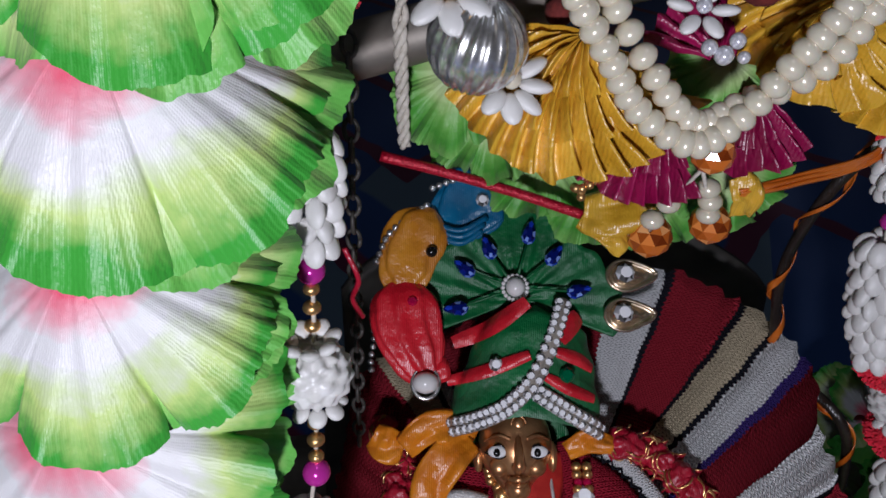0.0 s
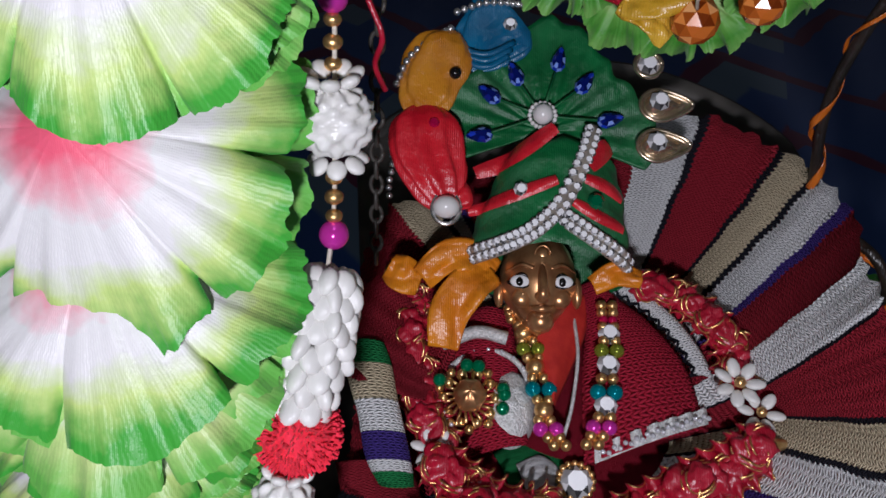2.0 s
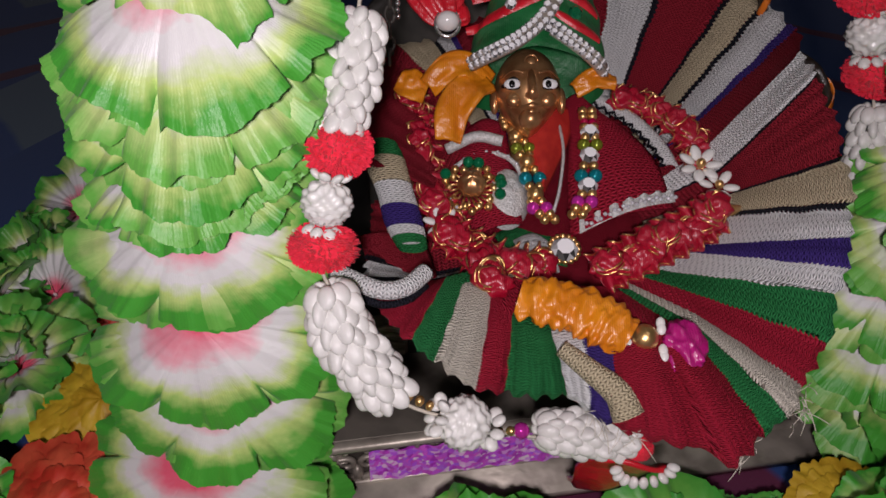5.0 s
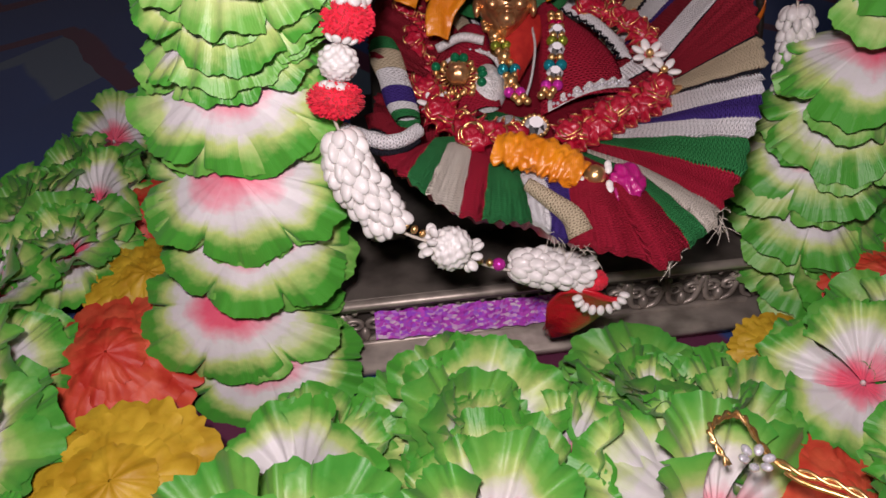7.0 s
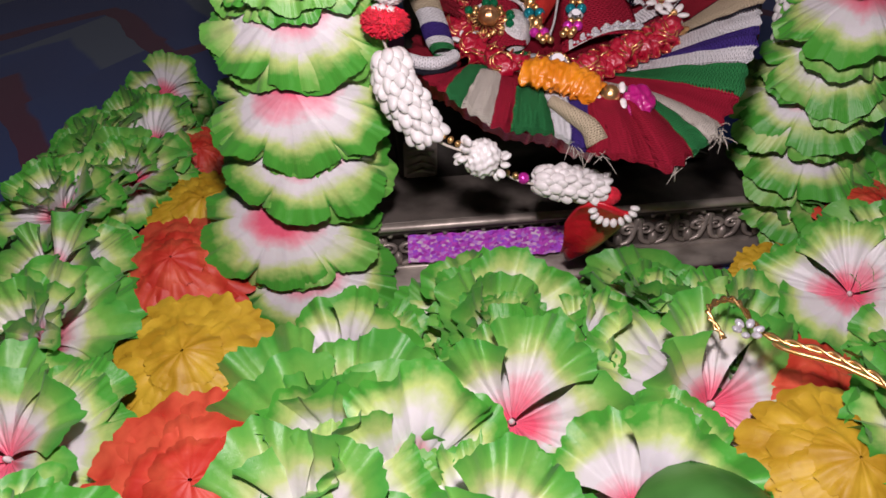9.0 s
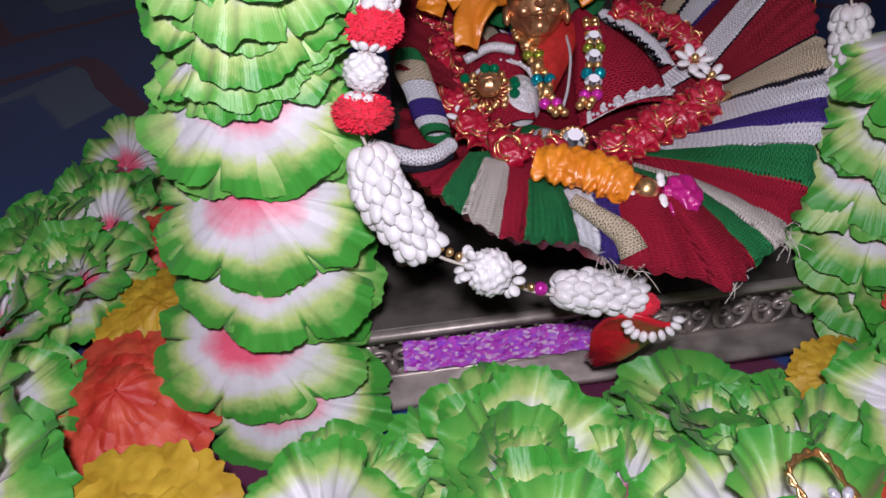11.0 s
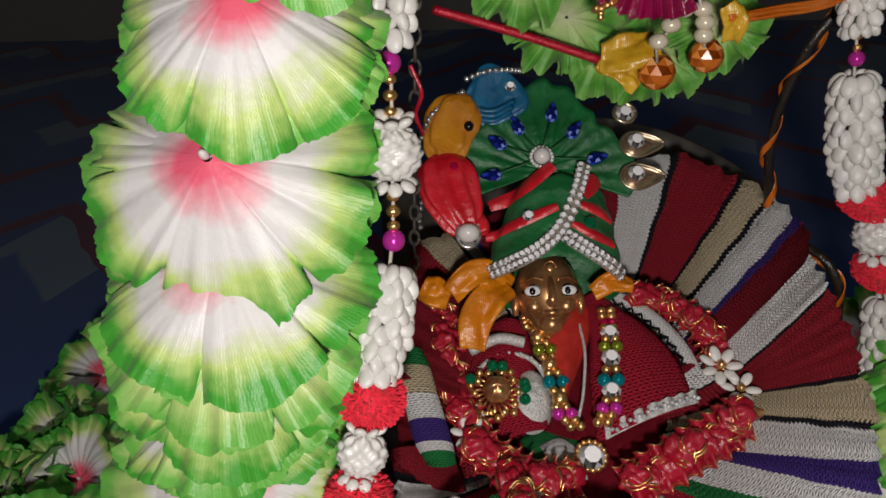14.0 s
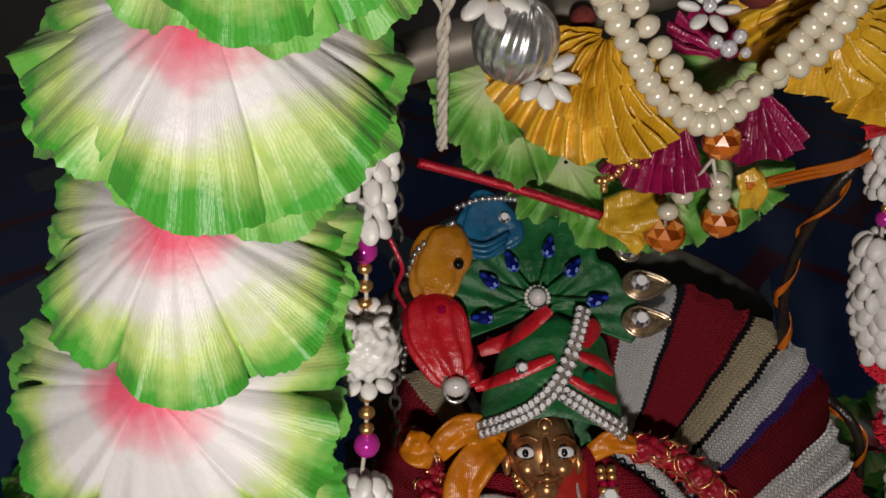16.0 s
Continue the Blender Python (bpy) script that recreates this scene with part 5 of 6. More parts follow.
bead("pendant", "stone", brilliant, neck, bp(0.5, -14.5, 11.5), 0.0052, OUT, label="large clear cut crystal")
rng = random.Random(4)
for i in range(16):
    a = 2 * math.pi * i / 16
    bead("gold_bead", "round", gold, neck, bp(0.5 + 5.2 * math.cos(a), -14 + 5.2 * math.sin(a), 11), 0.0011)
# gold filigree brooch with green stones
brooch = thing("brooch", "gold filigree ball brooch with green stones", "brooch", chest(-32, 3.5, 26))
b = Build()
ellipsoid(b, (0, 0, 0), (0.0052, 0.0052, 0.0050), None, 20, 12, warp=lambda p: 1 + 0.05 * math.cos(6 * math.atan2(p.y, p.x)))
part("ball", b, brooch, "ribbed gold ball", facing(chest(-32, 3.5, 29), OUT), brass)
for i in range(20):
    b = Build()
    a = 2 * math.pi * i / 20
    r = 8.2 + 1.8 * (i % 2)
    ellipsoid(b, chest(-32 + r * math.cos(a), 3.5 + r * math.sin(a), 26), 0.0016, None, 8, 6)
    tube(b, [chest(-32 + 4 * math.cos(a), 3.5 + 4 * math.sin(a), 26), chest(-32 + r * math.cos(a + 0.2), 3.5 + r * math.sin(a + 0.2), 26.5)], 0.0005, 5)
    part("filigree", b, brooch, "", None, gold)
for a in (150, 95, 5, -20, 15, 75):
    bead("green_stone", "round", green_gem, brooch, chest(-32 + 11.0 * math.cos(radians(a)), 3.5 + 10.4 * math.sin(radians(a)), 27.5), 0.0022)


def shell_flower(at, z, R, n, label, mid=gold):
    ob = thing("shell_flower", label, "flower", at, "small shell flowers")
    z = Vector(z).normalized()
    s = z.orthogonal().normalized()
    t = z.cross(s)
    for i in range(n):
        a = 2 * math.pi * i / n
        d = s * math.cos(a) + t * math.sin(a)
        bead("petal", "petal", shell, ob, Vector(at) + d * R * 0.22, R * 0.42, d + z * 0.25, scale=(R * 0.36, R * 0.3, R * 0.42))
    bead("bead", "round", mid, ob, Vector(at) + z * R * 0.2, R * 0.2)
    return ob


shell_flower(bp(50, 14, 22), OUT, 0.0088, 7, "small ivory shell flower at the wrist")
shell_flower(bp(55, 5, 22), OUT, 0.008, 6, "small ivory shell flower at the wrist")
shell_flower(bp(-43, -7, 17), OUT, 0.0075, 6, "small ivory shell flower on the red ribbon")
b = Build()
tube(b, smooth_path([bp(50, -3, 20), bp(58, -4, 21), bp(64, -4, 22)], 10), lambda s: 0.0030 * (1 - 0.6 * s), 10)
tagged(part("gold_tip", b, None, mats=gold), "pointed gold tip beside the shell flower", "ornament")
# scrunched orange ribbon, gold ball, ivory petals, magenta ribbon
rib = thing("ribbon_tassel", "scrunched orange satin ribbon with gold ball and magenta knot", "tassel", bp(0, -50 - 2.5, 44 - 4))
b = Build()
op = smooth_path([bp(-20, -42 - 2.5, 44 - 4), bp(-8, -46 - 2.5, 46 - 4), bp(2, -51 - 2.5, 47 - 4), bp(11, -57 - 2.5, 46 - 4)], 60)


def orange_fn(u, v):
    i = int(round(u * 60))
    d = (op[min(i + 1, 60)] - op[max(i - 1, 0)]).normalized()
    s = d.cross(OUT).normalized()
    a = 2 * math.pi * v
    env = min(1, 0.72 + 2.2 * min(u, 1 - u))
    fl = math.cos(a)
    k = (0.0066 + 0.0016 * noise.noise((u * 11, fl * 1.2, math.sin(a) * 1.2)) + 0.0004 * math.sin(u * 46 + 3.5 * math.sin(a) + 4 * noise.noise((u * 4, a * 0.5, 1))) + 0.0013 * noise.noise((u * 20, fl * 2.4, math.sin(a) * 2.4))) * env
    return op[i] + s * k * fl * (1.15 + 0.07 * math.sin(u * 37 + (0 if fl > 0 else 2))) + OUT * k * 0.7 * math.sin(a)


grid(b, orange_fn, 60, 64)
part("ribbon", b, rib, "orange satin gathered in tight folds", None, orange_cloth)
bead("gold_ball", "round", gold, rib, bp(15.5, -56.5 - 2.5, 46 - 4), 0.0041, label="polished gold ball")
for u, v in ((10.5, -55), (20.5, -57)):
    for s in (-1, 1):
        for q in (0.45, 1.0):
            bead("petal", "petal", shell, rib, bp(u, v + s * 3 * q - 2.5, 46 - 4), 0.0024, BODY.to_3x3() @ Vector((0.1 * s, s, 0.1)), scale=(0.0021, 0.0017, 0.0023))
b = Build()
ellipsoid(b, bp(27, -59 - 2.5, 44 - 4), (0.0062, 0.0082, 0.0048), BODY.to_3x3(), 40, 24, warp=lambda p: 1 + 0.08 * math.sin(9 * p.x + 7 * p.y) + 0.3 * noise.noise(p * 2.2) + 0.14 * noise.noise(p * 5))
part("knot", b, rib, "magenta satin knot", None, satin("magenta_satin", (0.36, 0.005, 0.12), (0.52, 0.015, 0.22)))

# ---- turban ----
turban = thing("turban", "green and red striped turban edged with rhinestones", "turban", hp(0, 25, 0))
b = Build()


def turban_pt(a, h, k=1.0):
    """a: turn round the head, 0 at the front; h: 0 brim to 1 top."""
    rx = (27.0 - 10 * h ** 1.6) * k
    ry = (17.0 - 5 * h ** 1.6) * k
    x = 1.5 + rx * math.sin(a) + 6 * h
    c = -8 + ry * math.cos(a)
    lift = 3.0 * math.cos(a) - 1.2 * abs(math.sin(a)) * 3
    return hp(x, 8.5 + lift + 38.5 * h - 3 * (1 - math.cos(a)) * (1 - h), c)


def turb_fn(u, v):
    a = 2 * math.pi * u
    wrap = 1 + 0.022 * math.sin(2 * math.pi * (v * 3.2 + 0.30 * math.sin(a)))
    if v > 0.86:
        wrap *= 1 - ((v - 0.86) / 0.14) ** 2 * 0.85
    return turban_pt(a, v, wrap)


grid(b, turb_fn, 72, 40, close_u=True)
part("wrap", b, turban, "pleated green cloth", None, green_cloth)


def band_on(pts, width, mat, name, label, lift=0.6):
    b = Build()
    n = 24
    path = smooth_path([Vector((p[0], p[1], 0)) for p in pts], n)

    def fn(u, v):
        i = int(round(u * n))
        d = (path[min(i + 1, n)] - path[max(i - 1, 0)]).normalized()
        s = Vector((-d.y, d.x, 0))
        q = path[i] + s * (v - 0.5) * width * (0.35 + 0.65 * math.sin(math.pi * (0.1 + 0.8 * u)) ** 0.5)
        return turban_front(q.x, q.y, lift + 0.9 * math.sin(math.pi * v))

    grid(b, fn, n, 8)
    part(name, b, turban, label, None, mat)


def turban_front(x, y, lift=0.0):
    """The place on the front of the turban over the head's x and height in mm."""
    h = min(1, max(0, (y - 8.5) / 38.5))
    for _ in range(4):
        rx = 27.0 - 10 * h ** 1.6
        s = max(-0.98, min(0.98, (x - 1.5 - 6 * h) / rx))
        cs = math.sqrt(1 - s * s)
        h = min(1, max(0, (y - 8.5 - 3.0 * cs + 3.6 * abs(s) + 3 * (1 - cs)) / (38.5 + 3 * (1 - cs))))
    ry = 17.0 - 5 * h ** 1.6
    return hp(x, y, -8 + ry * cs + lift + 0.5)


band_on([(-21, 36), (-8, 41), (4, 49)], 6.0, red_cloth, "stripe", "red cloth stripe")
band_on([(-23, 23), (-10, 26), (4, 31)], 4.5, red_cloth, "stripe", "red cloth stripe")
band_on([(14, 36), (18, 41), (22, 45)], 7.0, red_cloth, "stripe", "red cloth stripe")
band_on([(13, 32), (20, 30), (26, 27)], 4.5, red_cloth, "stripe", "red cloth stripe")
band_on([(9, 24), (17, 20), (26, 17)], 4.0, red_cloth, "stripe", "red cloth stripe")


def stone_row(pts, n, r, rows=2, gap=2.9):
    path = smooth_path([Vector((p[0], p[1], 0)) for p in pts], n)
    for i, p in enumerate(path):
        d = (path[min(i + 1, n)] - path[max(i - 1, 0)]).normalized()
        s = Vector((-d.y, d.x, 0))
        for k in range(rows):
            q = p + s * (k - (rows - 1) / 2) * gap
            at = turban_front(q.x, q.y, 1.4)
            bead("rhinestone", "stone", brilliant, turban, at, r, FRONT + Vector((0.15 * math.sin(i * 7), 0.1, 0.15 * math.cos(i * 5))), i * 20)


stone_row([(16.2, 48.7), (12.1, 37.0), (5.0, 23.0), (-3.8, 14.6), (-12.7, 10.4), (-21.5, 8.0)], 23, 0.0016)
stone_row([(6.5, 18.5), (16.5, 12.5), (28.0, 6.5)], 10, 0.0016)
for pts, nn in (([(16.2, 48.7), (12.1, 37.0), (5.0, 23.0), (-3.8, 14.6), (-12.7, 10.4), (-21.5, 8.0)], 24), ([(6.5, 18.5), (16.5, 12.5), (28.0, 6.5)], 10)):
    b = Build()
    for o in (-1.45, 1.45):
        pth = smooth_path([Vector((p[0], p[1], 0)) for p in pts], nn)
        tube(b, [turban_front(p.x + 0.3, p.y + o, 0.2) for p in pth], 0.0018, 8)
    part("stone_chain", b, turban, "silver cup chain", None, pewter)
bead("green_stone", "stone", green_gem, turban, turban_front(16, 24.6, 1.5), 0.0027, FRONT)
bead("clear_stone", "stone", brilliant, turban, turban_front(-7, 28, 1.5), 0.0024, FRONT)
# peacock fan of green cloth behind the turban
plume = thing("peacock_fan", "green cloth peacock fan set with blue drop stones", "fan ornament", hp(2, 55, -5))
b = Build()


def plume_fn(u, v):
    a = radians(200 - 220 * u)
    r = (33 + 3.2 * math.cos(4 * (a - 1.5)) + 1.0 * math.sin(17 * a)) * (0.06 + 0.94 * v)
    return hp(2 + r * math.cos(a) * 0.98, 51 + r * math.sin(a) * 1.08, -4 + 0.5 * math.sin(26 * a) * v + 0.9 * noise.noise((a * 5, v * 3, 2)) + 2.0 * v * v)


grid(b, plume_fn, 150, 14)
ob = part("cloth", b, plume, "pleated green cloth", None, green_cloth)
sol = ob.modifiers.new("solid", "SOLIDIFY")
sol.thickness = 0.0008
BLUES = [(-19.0, 47.4), (-16.2, 60.8), (-8.2, 67.6), (5.6, 73.0), (13.8, 65.1), (21.5, 53.2)]
for x, y in BLUES:
    stems = Build()
    d = HEAD.to_3x3() @ Vector((x - 0.4, 0, y - 54.4 + 6)).normalized()
    me = bead_mesh("drop", blue_crystal)
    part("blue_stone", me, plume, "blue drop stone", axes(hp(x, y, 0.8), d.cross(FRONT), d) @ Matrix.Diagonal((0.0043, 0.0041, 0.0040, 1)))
    tube(stems, [hp(0.4, 54.4, 0.4), hp(x * 0.85, 54.4 + (y - 54.4) * 0.85, 0.4)], 0.0005, 6)
    part("stem", stems, plume, "dark green stitched ray", None, green_cloth)
bead("pearl", "round", pearl_white, plume, hp(0.4, 54.4, 2.4), 0.0034, label="white pearl")
b = Build()
for i in range(18):
    a = 2 * math.pi * i / 18
    ellipsoid(b, hp(0.4 + 4.2 * math.cos(a), 54.4 + 4.2 * math.sin(a), 1.2), 0.0008, None, 8, 5)
part("pearl_rim", b, plume, "tiny pearl rim", None, pearl_white)


bird = thing("fabric_bird", "stuffed satin bird in orange, red and teal blue", "fabric bird", hp(-34, 55, 2))


def gathered(name, pts, width, depth, mat, label, tip=0.25, folds=9, seed=1, c=2.0):
    """Satin gathered at its first point and swelling along a line on the head's plane, with folds that run out of the knot."""
    n = 26
    path = smooth_path([Vector((a, b, 0)) for a, b in pts], n)
    b = Build()

    def fn(u, v):
        i = int(round(v * n))
        d = (path[min(i + 1, n)] - path[max(i - 1, 0)]).normalized()
        s = Vector((-d.y, d.x, 0))
        prof = (0.22 + 0.78 * math.sin(math.pi * min(1, v * 0.62 + 0.06)) ** 0.8) * (1 if v < 0.8 else 1 - (1 - tip) * ((v - 0.8) / 0.2) ** 2)
        a = 2 * math.pi * u
        k = 1 + 0.13 * (1 - 0.7 * v) * math.sin(folds * a + 2 * noise.noise((v * 3, u * 4, seed))) + 0.16 * noise.noise((math.cos(a) * 1.6, math.sin(a) * 1.6, v * 3 + seed))
        q = path[i] + s * width * prof * k * math.cos(a)
        return hp(q.x, q.y, c + depth * prof * k * math.sin(a))

    grid(b, fn, 64, n, close_u=True)
    return part(name, b, bird, label, None, mat)


gathered("head", [(-38, 52), (-37, 60), (-34, 70), (-28, 82)], 10.5, 5.0, marigold, "orange satin head", 0.2, 7, 2)
gathered("body", [(-29, 24), (-33, 32), (-37, 44), (-38, 56)], 11.5, 6.0, red_cloth, "red satin body gathered at the pearl", 0.5, 10, 5)
gathered("knot", [(-30, 24), (-26, 26), (-22, 27)], 4.0, 3.0, red_cloth, "red satin knot", 0.6, 6, 6)
gathered("tail", [(-26, 74), (-20, 80), (-13, 86), (-8, 90)], 12.5, 3.5, blue_cloth, "teal blue satin tail", 0.7, 8, 9, -2.0)
b = Build()
for k in range(3):
    tube(b, smooth_path([hp(-26 + k, 76 - 2.2 * k, 2.4), hp(-18, 74 - 2.2 * k, 3.4), hp(-9 - k, 79 - 2.4 * k, 2.0)], 12), 0.0011, 8)
part("fold", b, bird, "folded blue satin", None, blue_cloth)
bead("eye", "round", eye_black, bird, hp(-28.2, 65.8, 7.0), 0.0020, label="dark blue bead eye")
bead("red_stone", "stone", red_gem, bird, hp(-34.4, 49, 7.5), 0.0018, FRONT)
bead("pearl", "oval", pearl_white, bird, hp(-30, 22.2, 6.0), 0.0044, HUP, label="oval pearl")
b = Build()
tube(b, [hp(-30 + 4.4 * math.cos(t), 22.2 + 5.2 * math.sin(t), 4.5) for t in np.linspace(0, 6.28, 24)], 0.0007, 6)
part("pearl_rim", b, bird, "silver rim", None, silver)
bead("white_stone", "stone", brilliant, bird, hp(-10.5, 85, 3.0), 0.0024, FRONT)
tp = smooth_path([hp(-47, 63, 4), hp(-43, 72, 4.5), hp(-36, 78.5, 4), hp(-30, 83, 3)], 11)
tp2 = smooth_path([hp(-28, 90, 1), hp(-20, 92.8, 1.5), hp(-12, 93.3, 1.5), hp(-6, 93, 1)], 10)
for p in tp + tp2:
    bead("silver_bead", "round", silver, bird, p, 0.00125)
for i in range(10):
    bead("silver_bead", "round", silver, bird, hp(-48 - 0.5 * math.sin(i), 50 - 2.6 * i, 1), 0.0011)
# gilt ear ornaments
ear = thing("ear_ornament", "pair of gilt leaf ornaments with clear stones", "ornament", hp(38, 55, 2))
for (x, y, r) in ((38.2, 58.6, 6.2), (37.0, 45.0, 6.2)):
    b = Build()

    def leaf_fn(u, v, x=x, y=y, r=r):
        a = 2 * math.pi * u
        e = 1 + 0.75 * max(0, math.cos(a - 0.1)) ** 3
        q = r * v
        return hp(x + q * e * math.cos(a), y + q * 0.85 * math.sin(a), 3.0 + 1.8 * math.cos(v * 4.2) * (1 if v < 0.75 else 1) - 1.5 * v)

    grid(b, leaf_fn, 40, 12, close_u=True)
    o = part("gilt_leaf", b, ear, "polished gilt leaf", None, champagne)
    sol = o.modifiers.new("solid", "SOLIDIFY")
    sol.thickness = 0.0009
    b = Build()
    tube(b, [hp(x + r * (1 + 0.75 * max(0, math.cos(a - 0.1)) ** 3) * math.cos(a), y + r * 0.85 * math.sin(a), 1.4) for a in np.linspace(0, 2 * math.pi, 36)], 0.0007, 6)
    part("rim", b, o, "", None, champagne)
    bead("clear_stone", "stone", brilliant, o, hp(x - 0.6, y + 0.4, 4.4), 0.0034, FRONT)
b = Build()
tube(b, [hp(34.7 + 4.3 * math.cos(a), 72 + 4.1 * math.sin(a), 2.4) for a in np.linspace(0, 2 * math.pi, 28)], 0.0009, 6)
part("rim", b, ear, "round gilt setting", None, champagne)
bead("clear_stone", "stone", brilliant, ear, hp(34.7, 72.0, 2.6), 0.0036, FRONT)
# orange ribbon loops beside the cheeks
bow = thing("orange_bow", "orange satin ribbon loops tied beside the neck", "bow", hp(-28, 0, -3))


def loop(pts, width, mat, parent, name="loop", label="", lift=FRONT, thick=0.0006):
    n = 30
    path = smooth_path(pts, n)
    b = Build()

    def fn(u, v):
        i = int(round(u * n))
        d = (path[min(i + 1, n)] - path[max(i - 1, 0)]).normalized()
        s = d.cross(lift).normalized()
        return path[i] + s * (v - 0.5) * width * (0.78 + 0.30 * math.sin(math.pi * u)) + lift * (0.0009 * math.sin(4 * v + 5 * u) + 0.0008 * math.sin(math.pi * v) + width * 0.05 * math.sin(8 * v + 4 * u) + 0.0012 * noise.noise((u * 4, v * 5, width * 900)))

    grid(b, fn, n, 12)
    o = part(name, b, parent, label, None, mat)
    m = o.modifiers.new("solid", "SOLIDIFY")
    m.thickness = thick
    return o


loop([hp(-14, 4, -7), hp(-22, 8, -1), hp(-30, 7, 0), hp(-37, 1, -4)], 0.010, orange_cloth, bow)
loop([hp(-15, 4, -5), hp(-22, -1, 1), hp(-28, -10, 2), hp(-30, -21, 0)], 0.012, orange_cloth, bow)
loop([hp(-38, 0, -7), hp(-43, 2, -4), hp(-48, 5, -6)], 0.011, orange_cloth, bow)
loop([hp(17, 0, -5), hp(24, 3.5, -2), hp(32, 2, -3)], 0.007, orange_cloth, bow)

# ---- hangings over the idol ----
beam = Build()
tube(beam, [(-0.075, 0.164, 0.286), (-0.0155, 0.165, 0.3023), (0.06, 0.166, 0.323), (0.2, 0.168, 0.36)], 0.0065, 16)
tagged(part("swing_bar", beam, None, mats=steel), "dull steel bar of the swing frame", "bar")


def pleated_fan(at, axis_up, out, R, a0, a1, mat, parent, layers=2, pleats=15, name="pleat", label="", swirl=0.0):
    """A rosette of pleated satin: fans of folds in layers round a heart."""
    M = axes(at, Vector(axis_up).cross(Vector(out)), axis_up)
    for L in range(layers):
        b = Build()
        rr = R * (1 - 0.27 * L)

        def fn(u, v, rr=rr, L=L):
            a = radians(a0 + (a1 - a0) * u) + swirl * v * v
            f = (u * pleats * (1 - 0.15 * L) + 0.45 * noise.noise((u * 5, L * 3.3, R * 900))) % 1.0
            z = 1 - (f / 0.82 if f < 0.82 else (1 - f) / 0.18) ** 0.8
            r = rr * (0.10 + 0.90 * v) * (1 - 0.08 * z) * (1 + 0.10 * noise.noise((a * 5, L * 2.0, R * 700)))
            return M @ Vector((r * math.cos(a), r * math.sin(a), -R * 0.20 * v * v + R * 0.26 * (1 - z) * (0.25 + 0.75 * v) + L * R * 0.10 + 0.09 * R * noise.noise((a * 4, v * 3, L * 5.0))))

        grid(b, fn, pleats * 8, 10)
        part(name, b, parent, label, None, mat)


TO = Vector((0, -0.8, 0.6))
rosA = thing("satin_rosette", "pleated gold satin rosette", "rosette", (0.024, 0.150, 0.300), "gold rosettes")
pleated_fan((0.0275, 0.150, 0.3060), (0, 0.55, 0.8), TO, 0.0285, 165, 330, yellow_cloth, rosA, 3, 17, swirl=0.18)
rosB = thing("satin_rosette", "pleated gold satin rosette", "rosette", (0.078, 0.15, 0.306), "gold rosettes")
pleated_fan((0.0800, 0.154, 0.3130), (0, 0.55, 0.8), TO, 0.022, 100, 420, yellow_cloth, rosB, 3, 24, swirl=0.2)
pleated_fan((0.0960, 0.154, 0.2990), (0, 0.55, 0.8), TO, 0.014, 0, 360, yellow_cloth, rosB, 3, 20)
rosC = thing("satin_rosette", "pleated gold satin rosette by the bar", "rosette", (0.003, 0.142, 0.326), "gold rosettes")
pleated_fan((0.003, 0.142, 0.327), (0, 0.55, 0.8), TO, 0.012, 0, 360, yellow_cloth, rosC, 2, 14)
mar = thing("satin_fan", "pleated maroon satin fans behind the pearls", "satin fan", (0.05, 0.15, 0.285))
pleated_fan((0.0485, 0.166, 0.2900), (0, 0.55, 0.8), TO, 0.026, 222, 296, magenta_cloth, mar, 2, 10)
pleated_fan((0.0665, 0.160, 0.2950), (0, 0.55, 0.8), TO, 0.021, 255, 320, magenta_cloth, mar, 2, 7)
pleated_fan((0.0570, 0.152, 0.3020), (0, 0.55, 0.8), TO, 0.016, 20, 160, magenta_cloth, mar, 2, 9)
# silvered ball, ivory flower and bead cap
ball = thing("silver_ball", "ribbed silvered glass ball with worn coating", "bauble", (0.0062, 0.135, 0.3105))
b = Build()
ellipsoid(b, (0, 0, 0), (0.0092, 0.0092, 0.0092), None, 96, 32, warp=lambda p: 1 + 0.028 * math.cos(20 * math.atan2(p.y, p.x)))
part("glass", b, ball, "", facing((0.0062, 0.135, 0.3105), (0.25, -0.25, 1)), silver)
shell_flower((0.0125, 0.1375, 0.3025), (0.25, -0.75, 0.5), 0.0095, 9, "ivory shell flower under the silver ball", pearl_mat)
shell_flower((0.0010, 0.1340, 0.3205), (0.0, -0.7, 0.5), 0.0105, 8, "ivory shell flower above the silver ball", gold)
shell_flower((0.0480, 0.140, 0.3155), (0, -0.7, 0.6), 0.0075, 6, "ivory shell flower between the pearl strings", stone_mat)
# pearl strings
pearls = thing("pearl_string", "double string of cream pearls hanging in a loop", "pearls", (0.047, 0.13, 0.297))
for pts, n in (([(0.0205, 0.132, 0.325), (0.0234, 0.130, 0.3188), (0.0300, 0.130, 0.3087), (0.0363, 0.130, 0.2992), (0.0467, 0.129, 0.2930), (0.0552, 0.130, 0.2978), (0.0629, 0.130, 0.3083), (0.0693, 0.130, 0.3171), (0.074, 0.131, 0.325)], 27),
               ([(0.0270, 0.134, 0.325), (0.0296, 0.132, 0.3185), (0.0393, 0.132, 0.3047), (0.0476, 0.132, 0.2962), (0.0560, 0.133, 0.2995), (0.0689, 0.132, 0.3067), (0.0759, 0.132, 0.3179), (0.080, 0.133, 0.325)], 25)):
    path = smooth_path(pts, n)
    for i, p in enumerate(path):
        d = path[min(i + 1, n)] - path[max(i - 1, 0)]
        bead("pearl", "oval", pearl_mat, pearls, p, 0.0028, d)
pend = thing("bead_pendant", "hanging pendant of pearls and faceted amber beads", "pendant", (0.058, 0.155, 0.27))
